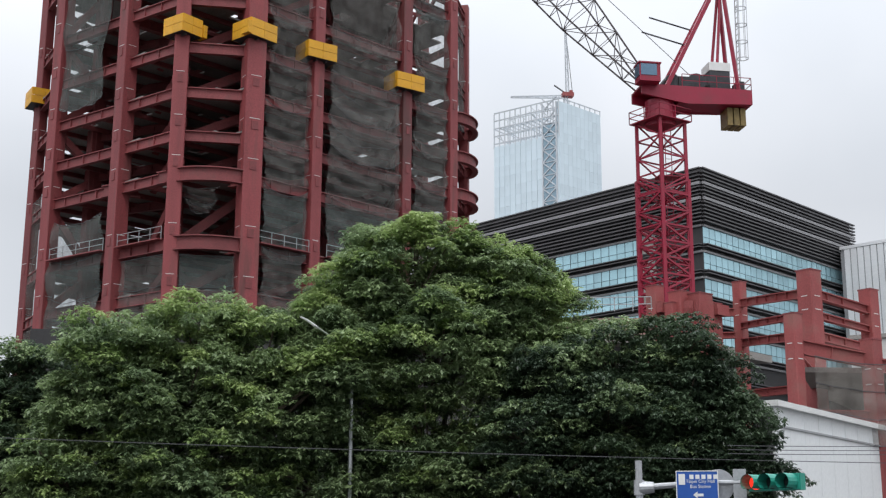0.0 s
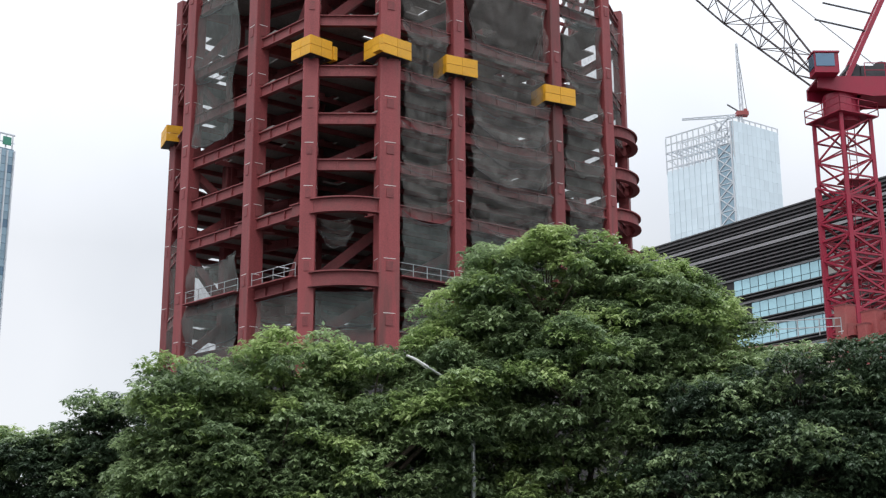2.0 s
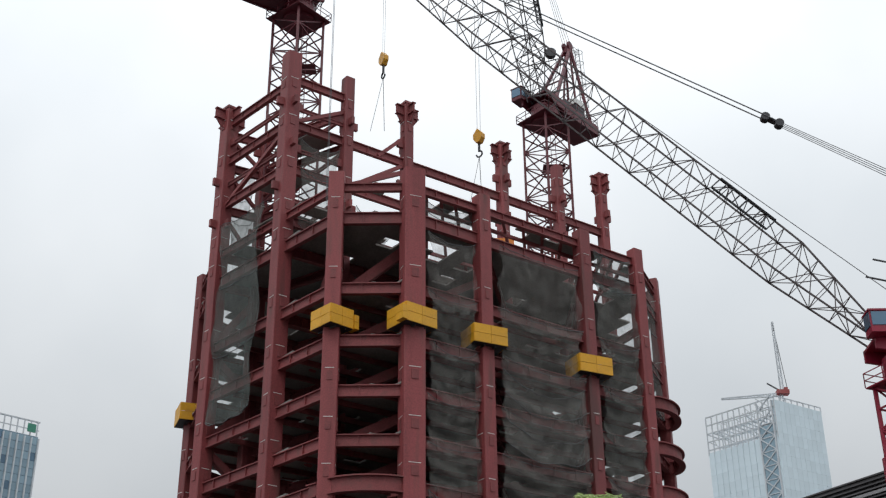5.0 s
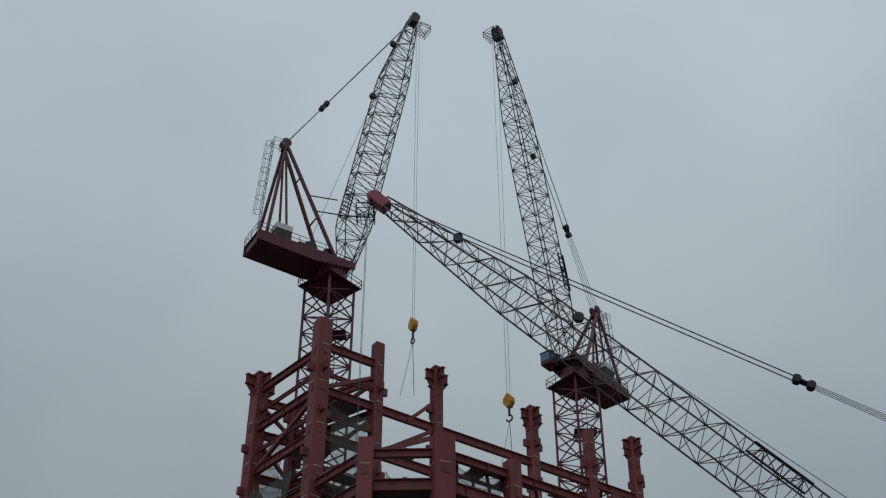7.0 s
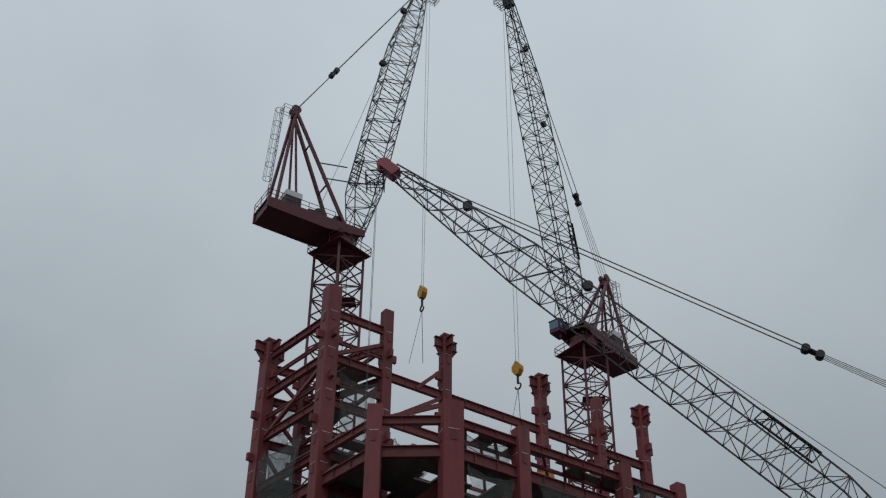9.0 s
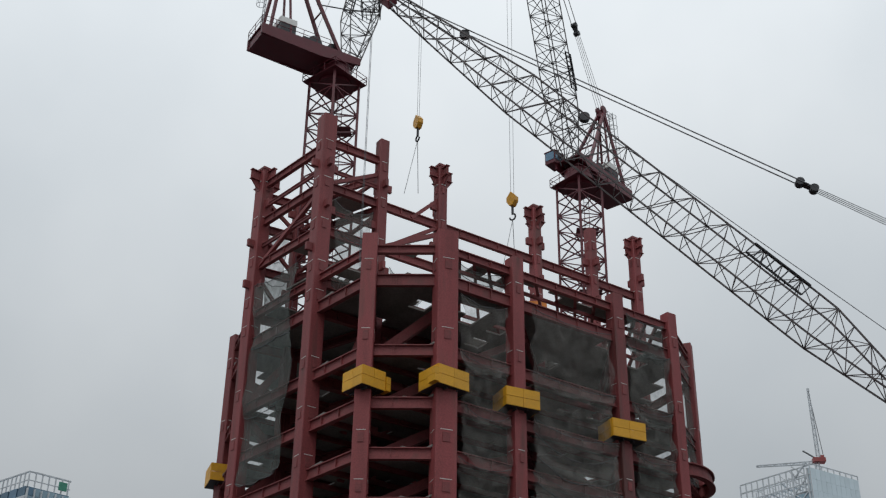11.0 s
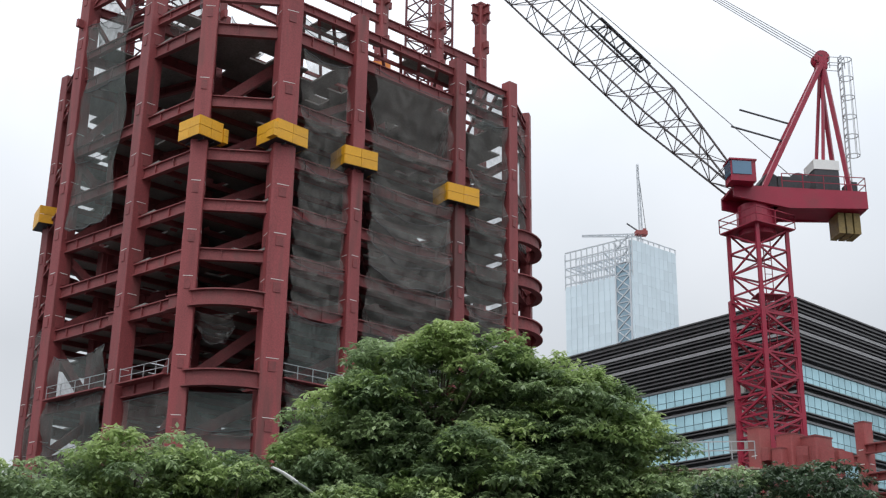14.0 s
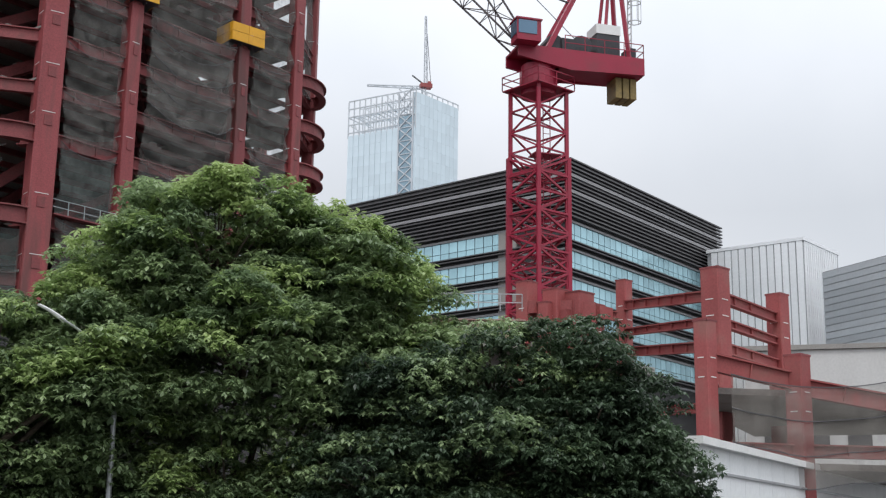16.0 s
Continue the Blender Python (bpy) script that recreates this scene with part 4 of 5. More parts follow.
    if hook_z:
        b = Build()
        outline = [(0, 0.85), (0.52, 0.22), (0.52, -0.3), (0.2, -0.8), (-0.2, -0.8), (-0.52, -0.3), (-0.52, 0.22)]
        for y0, y1 in ((-0.28, 0.28),):
            b.prism([Vector((drop.x, drop.y, hz)) + side * x - Vector((hx, hy, 0)) * 0.3 + Vector((0, 0, z)) for x, z in outline],
                    [Vector((drop.x, drop.y, hz)) + side * x + Vector((hx, hy, 0)) * 0.3 + Vector((0, 0, z)) for x, z in outline])
        hk = part("hook_block", b, HOOK_YELLOW, t, "yellow hook block")
        b = Build()
        b.bar((drop.x, drop.y, hz - 0.9), (drop.x, drop.y, hz - 1.8), 0.13, 6)
        arc = [Vector((drop.x, drop.y, hz - 2.1)) + side * 0.35 * math.sin(a) + Vector((0, 0, 0.35 * math.cos(a))) for a in [math.pi * 1.5 * j / 8 for j in range(9)]]
        for p, q_ in zip(arc, arc[1:]):
            b.bar(p, q_, 0.09, 6)
        b.bar((drop.x, drop.y, hz - 2.4), (drop.x - 1.2, drop.y, hz - 9), 0.03)
        b.bar((drop.x, drop.y, hz - 2.4), (drop.x + 0.2, drop.y, hz - 9), 0.03)
        part("hook", b, DARK_STEEL, hk)
    under(t)
    return t


crane((29.7, 79.7), 36.4, (-1.0, 0.007), (-7.0, 80.38, 74.9), 2.68, 12.0, "red luffing tower crane with grey lattice jib on the low podium", None, 2.1, 7.3, (-5.5, 12.4), True, 0.43, cage=30.6)
# these two carry the shade-darkened paints
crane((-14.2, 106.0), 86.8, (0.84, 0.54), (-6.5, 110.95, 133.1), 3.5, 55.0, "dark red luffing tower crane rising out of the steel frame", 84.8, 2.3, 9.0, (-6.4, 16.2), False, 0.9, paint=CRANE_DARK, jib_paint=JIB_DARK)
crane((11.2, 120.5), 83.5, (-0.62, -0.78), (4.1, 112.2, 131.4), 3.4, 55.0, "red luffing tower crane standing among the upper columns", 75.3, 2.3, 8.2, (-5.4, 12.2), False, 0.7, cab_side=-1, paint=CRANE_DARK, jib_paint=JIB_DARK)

# ---- trees ----
def limb(b, p0, p1, r0, r1, bend, segs=5, n=7):
    """A tapered, bent round limb; returns its tip."""
    p0, p1 = Vector(p0), Vector(p1)
    rings = []
    for i in range(segs + 1):
        t = i / segs
        c = p0.lerp(p1, t) + bend * math.sin(math.pi * t)
        d = (p1 - p0).normalized()
        a = d.orthogonal().normalized()
        e = d.cross(a)
        r = r0 + (r1 - r0) * t
        rings.append([c + a * (r * math.cos(2 * math.pi * k / n)) + e * (r * math.sin(2 * math.pi * k / n)) for k in range(n)])
    for q0, q1 in zip(rings, rings[1:]):
        b.prism(q0, q1, False)
    return p1


def crown_mesh(name, pads, leaf, droop, seed, per_pad, grow):
    """Whorls of drooping leaflets set over flat sprays of foliage."""
    r = np.random.RandomState(seed)
    verts, count = [], 0
    for (cx, cy, cz, rx, ry, rz) in pads:
        k = int(per_pad * rx * ry / 0.8 / grow ** 2)
        d = r.normal(size=(k, 3))
        d /= np.linalg.norm(d, axis=1)[:, None]
        d[:, 2] = np.abs(d[:, 2]) * 1.2 - 0.35
        rad = r.uniform(0.55, 1.05, (k, 1))
        c = np.array([cx, cy, cz]) + d * rad * np.array([rx, ry, rz])
        m = 7
        size = leaf * r.uniform(0.65, 1.25, (k, 1))
        base = r.uniform(0, 2 * np.pi, (k, 1))
        ang = base + np.linspace(0, 2 * np.pi, m, endpoint=False)[None, :] + r.normal(0, 0.2, (k, m))
        lean = r.normal(0, 0.34, (k, 1))
        tilt = -droop + lean * np.cos(ang - base) + r.normal(0, 0.25, (k, m))
        out = np.stack([np.cos(ang) * np.cos(tilt), np.sin(ang) * np.cos(tilt), np.sin(tilt)], -1)
        sidev = np.stack([-np.sin(ang), np.cos(ang), np.zeros_like(ang)], -1)
        cc = c[:, None, :]
        L = (size * r.uniform(0.75, 1.15, (k, m)))[..., None]
        p0 = cc + out * L * 0.12
        p2 = cc + out * L + np.array([0, 0, -0.12]) * L
        mid = cc + out * L * 0.52 + np.array([0, 0, 0.03]) * L
        drop = np.array([0, 0, -0.07]) * L
        p1 = mid + sidev * L * 0.22 + drop
        p3 = mid - sidev * L * 0.22 + drop
        verts.append(np.stack([p0, p1, p2, p3], 2).reshape(-1, 3))
    v = np.concatenate(verts).astype(np.float32)
    n = len(v) // 4
    idx = np.arange(n)[:, None] * 4 + np.array([0, 1, 2, 0, 2, 3])[None, :]
    me = bpy.data.meshes.new(name)
    me.vertices.add(len(v))
    me.vertices.foreach_set("co", v.ravel())
    me.loops.add(n * 6)
    me.loops.foreach_set("vertex_index", idx.ravel().astype(np.int32))
    me.polygons.add(n * 2)
    me.polygons.foreach_set("loop_start", np.arange(n * 2, dtype=np.int32) * 3)
    me.polygons.foreach_set("loop_total", np.full(n * 2, 3, dtype=np.int32))
    me.update(calc_edges=True)
    return me


def tree(x, y, lobes, label, seed, material, second=None, leaf=0.208, per_pad=75, pads_per=70, trunk_r=0.28, droop=0.3, pad=0.85, grow=1.25):
    """lobes: rough balls of foliage (x, y, z, across, height) carried by the limbs."""
    r = random.Random(seed)
    x, y, leaf, pad = x * grow, y * grow, leaf * grow, pad * grow
    lobes = [(lx * grow, ly * grow, 4.5 + (lz - 4.5) * grow, rx * grow, rz * grow) for lx, ly, lz, rx, rz in lobes]
    t = thing("tree", x, y, 0, label, "tree", "street trees")
    b = Build()
    fork = Vector((x + 0.2, y, 3.2))
    limb(b, (x, y, 0), fork, trunk_r, trunk_r * 0.8, Vector((0.1, 0, 0)))
    part("trunk", b, BARK, t)
    pads, pads2 = [], []
    bl = Build()
    low = [(lx + 0.6, ly, lz - 1.9, rx * 1.05, rz * 0.85) for lx, ly, lz, rx, rz in lobes if 4.5 < lz < 6.8]
    for lx, ly, lz, rx, rz in list(lobes) + low:
        tip = limb(bl, fork, (lx, ly, lz), trunk_r * 0.5, 0.07, Vector((r.uniform(-0.4, 0.4), r.uniform(-0.4, 0.4), 0.3)))
        k = int(pads_per * rx * rz / 3.2 / grow ** 2)
        for i in range(k):
            while True:
                d = Vector((r.gauss(0, 1), r.gauss(0, 1), r.gauss(0, 1))).normalized()
                if d.y < 0.75:
                    break
            f = r.uniform(0.72, 1.06) if r.random() < 0.85 else r.uniform(0.2, 0.7)
            c = Vector((lx + d.x * rx * f, ly + d.y * rx * f, lz + d.z * rz * f))
            s = pad * r.uniform(0.55, 1.15)
            # lighter leaves grow likelier upwards: top light put into the leaf colour
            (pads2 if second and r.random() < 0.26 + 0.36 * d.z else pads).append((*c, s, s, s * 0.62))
            if i % 3 == 0:
                limb(bl, Vector((lx, ly, lz - rz * 0.3)).lerp(c, 0.1), c, 0.06, 0.02, Vector((0, 0, 0.15)), 2, 4)
    part("limb", bl, BARK, t)
    for nm, pp, mt, sd in (("crown", pads, material, 1), ("lit_leaves", pads2, second, 2)):
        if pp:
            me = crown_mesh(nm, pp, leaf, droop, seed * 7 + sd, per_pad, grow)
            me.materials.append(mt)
            ob = new(nm, me)
            ob.parent = t
    under(t)
    return t


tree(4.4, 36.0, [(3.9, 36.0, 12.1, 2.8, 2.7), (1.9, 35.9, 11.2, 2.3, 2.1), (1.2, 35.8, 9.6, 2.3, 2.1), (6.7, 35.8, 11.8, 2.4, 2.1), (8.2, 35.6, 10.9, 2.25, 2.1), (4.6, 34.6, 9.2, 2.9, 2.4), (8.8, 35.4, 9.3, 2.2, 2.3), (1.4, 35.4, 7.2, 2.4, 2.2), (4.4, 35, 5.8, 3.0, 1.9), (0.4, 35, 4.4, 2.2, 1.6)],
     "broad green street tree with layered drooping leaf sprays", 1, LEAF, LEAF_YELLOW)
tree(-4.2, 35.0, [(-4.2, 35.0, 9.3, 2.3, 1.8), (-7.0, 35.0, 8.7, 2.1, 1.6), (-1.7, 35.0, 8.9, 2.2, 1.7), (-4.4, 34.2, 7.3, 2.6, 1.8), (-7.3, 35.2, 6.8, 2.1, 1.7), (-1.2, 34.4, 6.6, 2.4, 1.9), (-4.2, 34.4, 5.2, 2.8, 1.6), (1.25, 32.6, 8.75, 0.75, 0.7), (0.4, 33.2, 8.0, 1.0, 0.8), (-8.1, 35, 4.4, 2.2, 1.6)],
     "leafy street tree with yellow-green leaves, top light painted into the crown", 2, LEAF, LEAF_YELLOW)
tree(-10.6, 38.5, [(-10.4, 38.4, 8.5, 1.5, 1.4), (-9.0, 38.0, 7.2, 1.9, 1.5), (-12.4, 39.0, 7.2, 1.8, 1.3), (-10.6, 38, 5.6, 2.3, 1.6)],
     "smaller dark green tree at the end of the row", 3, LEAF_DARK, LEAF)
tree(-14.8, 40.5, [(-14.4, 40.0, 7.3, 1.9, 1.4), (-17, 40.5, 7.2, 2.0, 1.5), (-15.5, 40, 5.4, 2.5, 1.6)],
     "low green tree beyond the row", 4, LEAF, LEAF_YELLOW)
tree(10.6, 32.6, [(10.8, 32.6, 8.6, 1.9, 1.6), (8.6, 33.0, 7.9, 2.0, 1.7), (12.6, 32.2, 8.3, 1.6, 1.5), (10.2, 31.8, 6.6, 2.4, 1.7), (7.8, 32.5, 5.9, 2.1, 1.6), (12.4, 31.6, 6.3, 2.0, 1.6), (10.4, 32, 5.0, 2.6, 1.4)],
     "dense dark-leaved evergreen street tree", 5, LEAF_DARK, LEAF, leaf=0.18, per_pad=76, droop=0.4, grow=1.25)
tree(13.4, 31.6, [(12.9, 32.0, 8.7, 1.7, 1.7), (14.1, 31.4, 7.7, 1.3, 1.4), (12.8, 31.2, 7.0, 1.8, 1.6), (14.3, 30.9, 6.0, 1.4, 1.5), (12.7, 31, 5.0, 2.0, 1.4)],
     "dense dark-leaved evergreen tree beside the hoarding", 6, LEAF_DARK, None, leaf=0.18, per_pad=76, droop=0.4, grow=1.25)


# added green fence, low and unseen: a dark backing behind the street trees
fence = thing("backing_fence", -4, 58, 0, "added dark green backing fence behind the street trees", "fence")
n = 26
b0 = Build().box(Matrix(), 1.97, 0.12, 3.2).mesh("fence_panel")
b0.materials.append(mat("fence_green", (0.035, 0.06, 0.05), 0.6, 0, 0.2, 0.5, 8, 0.1, per_object=0.12))
for i in range(n):
    o = new("fence_panel", b0)
    o.parent = fence
    o.location = (-26 + 2.0 * i + 4, 0, 1.6)
b0 = Build().box(Matrix(), 52, 0.2, 0.18)
part("top_rail", b0, GALV, fence).location = (0, 0, 3.25)

# ---- facades ----
class Face:
    """A wall plane from p to q, with its outward side to the camera's street."""

    def __init__(self, p, q):
        self.p = Vector((*p, 0))
        d = Vector((q[0] - p[0], q[1] - p[1], 0))
        self.n = d.length
        self.d = d.normalized()
        o = Vector((self.d.y, -self.d.x, 0))
        if o.dot(self.p) > 0:
            o = -o
        self.o = o
        self.rot = Matrix((self.d, self.o, Vector((0, 0, 1)))).transposed().to_4x4()
        if self.rot.determinant() < 0:
            self.rot = Matrix((self.d, -self.o, Vector((0, 0, 1)))).transposed().to_4x4()

    def m(self, s, z, out=0.0):
        return Matrix.Translation(self.p + self.d * s + self.o * out + Vector((0, 0, z))) @ self.rot


def mesh_box(name, sx, sy, sz, material):
    me = Build().box(Matrix(), sx, sy, sz).mesh(name)
    me.materials.append(material)
    return me


def piece(name, me, m, parent):
    ob = new(name, me)
    ob.parent = parent
    ob.matrix_parent_inverse = parent.matrix_world.inverted()
    ob.matrix_basis = m
    return ob


def body(name, corners, z0, z1, material, parent):
    ring = [(x, y) for x, y in corners]
    return part(name, Build().prism([(x, y, z0) for x, y in ring], [(x, y, z1) for x, y in ring]), material, parent)


# dark office block with louvred crown
OC, OR_, OL = (61.1, 153.3), (97.2, 180.7), (33.0, 198.4)
office = thing("office_building", 61, 153.3, 0, "black office block with louvred top band and blue glass strips", "building")
bpy.context.view_layer.update()
fr, fl_ = Face(OC, OR_), Face(OC, OL)
far = (OR_[0] + OL[0] - OC[0], OR_[1] + OL[1] - OC[1])
ob = body("wall", [OC, OR_, far, OL], 0, 55.2, DARK_WALL, office)
ob.matrix_parent_inverse = office.matrix_world.inverted()
for face in (fr, fl_):
    slat = mesh_box("louver", face.n + 0.9, 0.5, 0.2, LOUVER)
    z = 47.2
    i = 0
    while z < 55.2:
        if i not in (6, 10):
            piece("louver", slat, face.m(face.n / 2, z, 0.55), office)
        z += 0.56
        i += 1
    band = mesh_box("grey_band", face.n + 0.7, 0.35, 0.42, LOUVER_GREY)
    for z in (50.56, 52.8):
        piece("grey_band", band, face.m(face.n / 2, z, 0.6), office)
    n = int(face.n / 1.55)
    pw = face.n / n
    pane = mesh_box("window_pane", pw - 0.12, 0.08, 1.5, GLASS)
    low_pane = mesh_box("window_pane", pw - 0.12, 0.08, 0.85, GLASS)
    sill = mesh_box("sunshade", face.n, 0.75, 0.16, LOUVER)
    bar_ = mesh_box("window_sill", face.n, 0.3, 0.3, LOUVER_GREY)
    for k in range(6):
        zt = 46.5 - k * 3.8
        for z in (zt - 2.65, zt - 3.05):
            piece("sunshade", sill, face.m(face.n / 2, z, 0.4), office)
        piece("window_sill", bar_, face.m(face.n / 2, zt + 0.12, 0.16), office)
        if k > 4:
            continue
        for i in range(n):
            s = (i + 0.5) * pw
            if face is fl_ and (s < 11.5 or s > 27.5 or (k in (1, 3) and s > 25)):
                continue
            piece("window_pane", pane, face.m(s, zt - 0.8, 0.06), office)
            piece("window_pane", low_pane, face.m(s, zt - 2.05, 0.06), office)
recess = Build().box(fl_.m(9.8, 38, 0.15), 3.0, 0.3, 17)
part("core_wall", recess, CONCRETE, office).matrix_parent_inverse = office.matrix_world.inverted()

# ribbed grey hall and its lower neighbour
hall = thing("grey_hall", 101.7, 163.1, 0, "tall pale grey hall with vertical ribbed metal cladding", "building")
bpy.context.view_layer.update()
G1L, G1C, G1R = (93.0, 176.0), (101.73, 163.13), (112.0, 170.2)
ob = body("wall", [G1C, G1R, (G1R[0] + G1L[0] - G1C[0], G1R[1] + G1L[1] - G1C[1]), G1L], 0, 49.7, CLAD_GROOVE, hall)
ob.matrix_parent_inverse = hall.matrix_world.inverted()
for face in (Face(G1C, G1L), Face(G1C, G1R)):
    w = 1.15 if face.n > 14 else 0.7
    rib = mesh_box("cladding_panel", w - 0.2, 0.16, 43.0, GREY_CLAD)
    for i in range(int(face.n / w)):
        piece("cladding_panel", rib, face.m((i + 0.5) * w, 28, 0.06), hall)
    piece("parapet", mesh_box("parapet", face.n + 0.2, 0.4, 0.5, GREY_CLAD), face.m(face.n / 2, 49.8, 0), hall)
annex = thing("grey_annex", 103, 152, 0, "grey building with horizontal metal siding", "building")
bpy.context.view_layer.update()
G2L, G2R = (101.8, 158.6), (104.6, 138.0)
ob = body("wall", [G2L, G2R, (125, 138), (125, 160)], 0, 43.8, CLAD_GROOVE, annex)
ob.matrix_parent_inverse = annex.matrix_world.inverted()
face = Face(G2L, G2R)
SIDING = mat("grey_siding", (0.43, 0.445, 0.46), 0.5, 0.1, 0.1, 0.1, 3, 0.1, per_object=0.12)
plank = mesh_box("siding_board", face.n, 0.1, 0.88, SIDING)
for i in range(24):
    piece("siding_board", plank, face.m(face.n / 2, 43.2 - i * 0.98, 0.05), annex)

# glass skyscraper far behind, distance haze painted into its pale glass
GM, GL, GR = (112.3, 424.35), (92.86, 445.73), (131.66, 437.43)
sky_tower = thing("glass_skyscraper", 112, 430, 0, "haze-paled blue glass skyscraper with unfinished framed top", "building")
bpy.context.view_layer.update()
inv = sky_tower.matrix_world.inverted()
fL, fR = Face(GM, GL), Face(GM, GR)
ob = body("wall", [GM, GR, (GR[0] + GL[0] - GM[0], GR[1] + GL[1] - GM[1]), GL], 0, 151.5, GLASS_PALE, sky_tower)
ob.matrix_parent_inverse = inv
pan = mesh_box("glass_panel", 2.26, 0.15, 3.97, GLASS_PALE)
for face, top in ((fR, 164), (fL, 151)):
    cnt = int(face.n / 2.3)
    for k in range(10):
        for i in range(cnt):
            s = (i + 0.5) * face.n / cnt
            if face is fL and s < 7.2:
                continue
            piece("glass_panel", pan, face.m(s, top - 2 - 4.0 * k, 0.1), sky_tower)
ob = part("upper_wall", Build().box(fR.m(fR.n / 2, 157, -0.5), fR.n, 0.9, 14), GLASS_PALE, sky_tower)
ob.matrix_parent_inverse = inv
b = Build()
for face in (fL,):
    for k in range(5):
        b.box(face.m(face.n / 2, 152.5 + k * 3.1, 0), face.n, 0.4, 0.4)
        b.box(face.m(face.n / 2, 152.5 + k * 3.1, -9), face.n, 0.3, 0.3)
    for i in range(13):
        b.box(face.m(i * face.n / 12, 157.5, 0), 0.35, 0.35, 14)
        b.box(face.m(i * face.n / 12, 157.5, -9), 0.3, 0.3, 14)
        b.bar((face.m(i * face.n / 12, 158.6, 0)).translation, face.m(i * face.n / 12, 158.6, -9).translation, 0.2)
for i in range(9):
    b.box(fR.m(i * fR.n / 8, 164.5, 0), 0.3, 0.3, 2.2)
b.box(fR.m(fR.n / 2, 165.5, 0), fR.n, 0.3, 0.3)
rr = random.Random(8)
for i in range(34):
    s0, z0 = rr.uniform(0, fL.n - 4), 152 + 3.1 * rr.randrange(4)
    b.bar(fL.m(s0, z0, rr.choice((0, -4.5, -9))).translation, fL.m(s0 + rr.uniform(1.5, 4), z0 + 3.1, rr.choice((0, -4.5, -9))).translation, 0.16)
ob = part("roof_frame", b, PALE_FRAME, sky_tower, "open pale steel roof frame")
ob.matrix_parent_inverse = inv
b = Build()
for s in (1.0, 7.0):
    b.box(fL.m(s, 82, 0.25), 0.5, 0.5, 164)
for k in range(20):
    z = 66 + k * 5
    b.bar(fL.m(1, z, 0.25).translation, fL.m(7, z + 5, 0.25).translation, 0.28)
    b.bar(fL.m(7, z, 0.25).translation, fL.m(1, z + 5, 0.25).translation, 0.28)
    b.bar(fL.m(1, z, 0.25).translation, fL.m(7, z, 0.25).translation, 0.2)
ob = part("hoist_bracing", b, PALE_FRAME, sky_tower, "pale crossed bracing")
ob.matrix_parent_inverse = inv
ob = part("hoist_shaft", Build().box(fL.m(4, 78, 0.1), 6.2, 0.2, 156), GLASS_MID, sky_tower, "darker glass strip")
ob.matrix_parent_inverse = inv
rc = thing("roof_crane", 117.2, 432, 164, "small far crane on the skyscraper roof", "tower crane")
bpy.context.view_layer.update()
b = Build()
cx, cy = 117.2, 432.0


def small_truss(p0, p1, w, n):
    p0, p1 = Vector(p0), Vector(p1)
    s = (p1 - p0).normalized()
    a = s.cross(Vector((0, 1, 0.1))).normalized() * w
    o = Vector((0, w, 0))
    secs = [[p0.lerp(p1, i / n) + q * (1 - 0.5 * i / n) for q in (a + o, -a + o, -a - o, a - o)] for i in range(n + 1)]
    return lattice(Build(), secs, 0.12, 0.06)


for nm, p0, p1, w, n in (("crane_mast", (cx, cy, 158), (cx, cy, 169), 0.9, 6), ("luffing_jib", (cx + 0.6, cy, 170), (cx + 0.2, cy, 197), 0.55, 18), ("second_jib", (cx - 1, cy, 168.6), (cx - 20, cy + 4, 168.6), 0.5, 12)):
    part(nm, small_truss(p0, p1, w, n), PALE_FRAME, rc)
part("machine_house", Build().box(Matrix.Translation((cx + 0.6, cy, 169.4)), 4.2, 3.0, 1.5).box(Matrix.Translation((cx + 1.8, cy, 170.6)), 1.2, 2.0, 1.1), PODIUM_RED, rc, "dull red machine house")
part("stay_rope", Build().bar((cx + 2.5, cy, 170), (cx + 0.3, cy, 196), 0.12).bar((cx - 4.5, cy, 173), (cx, cy, 170), 0.3), CABLE, rc)
under(rc)

# glass tower with fins on the other side
LR, LC = (-91.73, 284.39), (-99.13, 277.55)
LL = (-125.0, 297.0)
lt = thing("finned_tower", -99, 280, 0, "tall blue-grey glass tower with pale vertical fins", "building")
bpy.context.view_layer.update()
inv = lt.matrix_world.inverted()
ob = body("wall", [LC, LR, (LR[0] + LL[0] - LC[0], LR[1] + LL[1] - LC[1]), LL], 0, 103.5, GLASS_BLUE, lt)
ob.matrix_parent_inverse = inv
fR, fL = Face(LC, LR), Face(LC, LL)
pan = mesh_box("glass_panel", fR.n / 6 - 0.12, 0.12, 1.8, GLASS_MID)
pan2 = mesh_box("glass_panel", fR.n / 6 - 0.12, 0.12, 1.75, GLASS_BLUE)
for k in range(38):
    z = 102.4 - k * 1.9
    for i in range(6):
        piece("glass_panel", pan2 if k == 9 or (k * 7 + i * 5) % 13 == 0 else pan, fR.m((i + 0.5) * fR.n / 6, z, 0.05), lt)
fin = mesh_box("fin", 0.28, 0.6, 102, PALE_FRAME)
for i in range(7):
    piece("fin", fin, fR.m(i * fR.n / 6, 52, 0.3), lt)
win = mesh_box("window_pane", 2.6, 0.14, 2.4, GLASS_BLUE)
span = mesh_box("spandrel", 34.0, 0.3, 1.9, PALE_FRAME)
for k in range(20):
    piece("spandrel", span, fL.m(17, 100.4 - k * 4.2, 0.1), lt)
    for i in range(10):
        piece("window_pane", win, fL.m(1.6 + i * 3.2, 102.4 - k * 4.2, 0.1), lt)
b = Build()
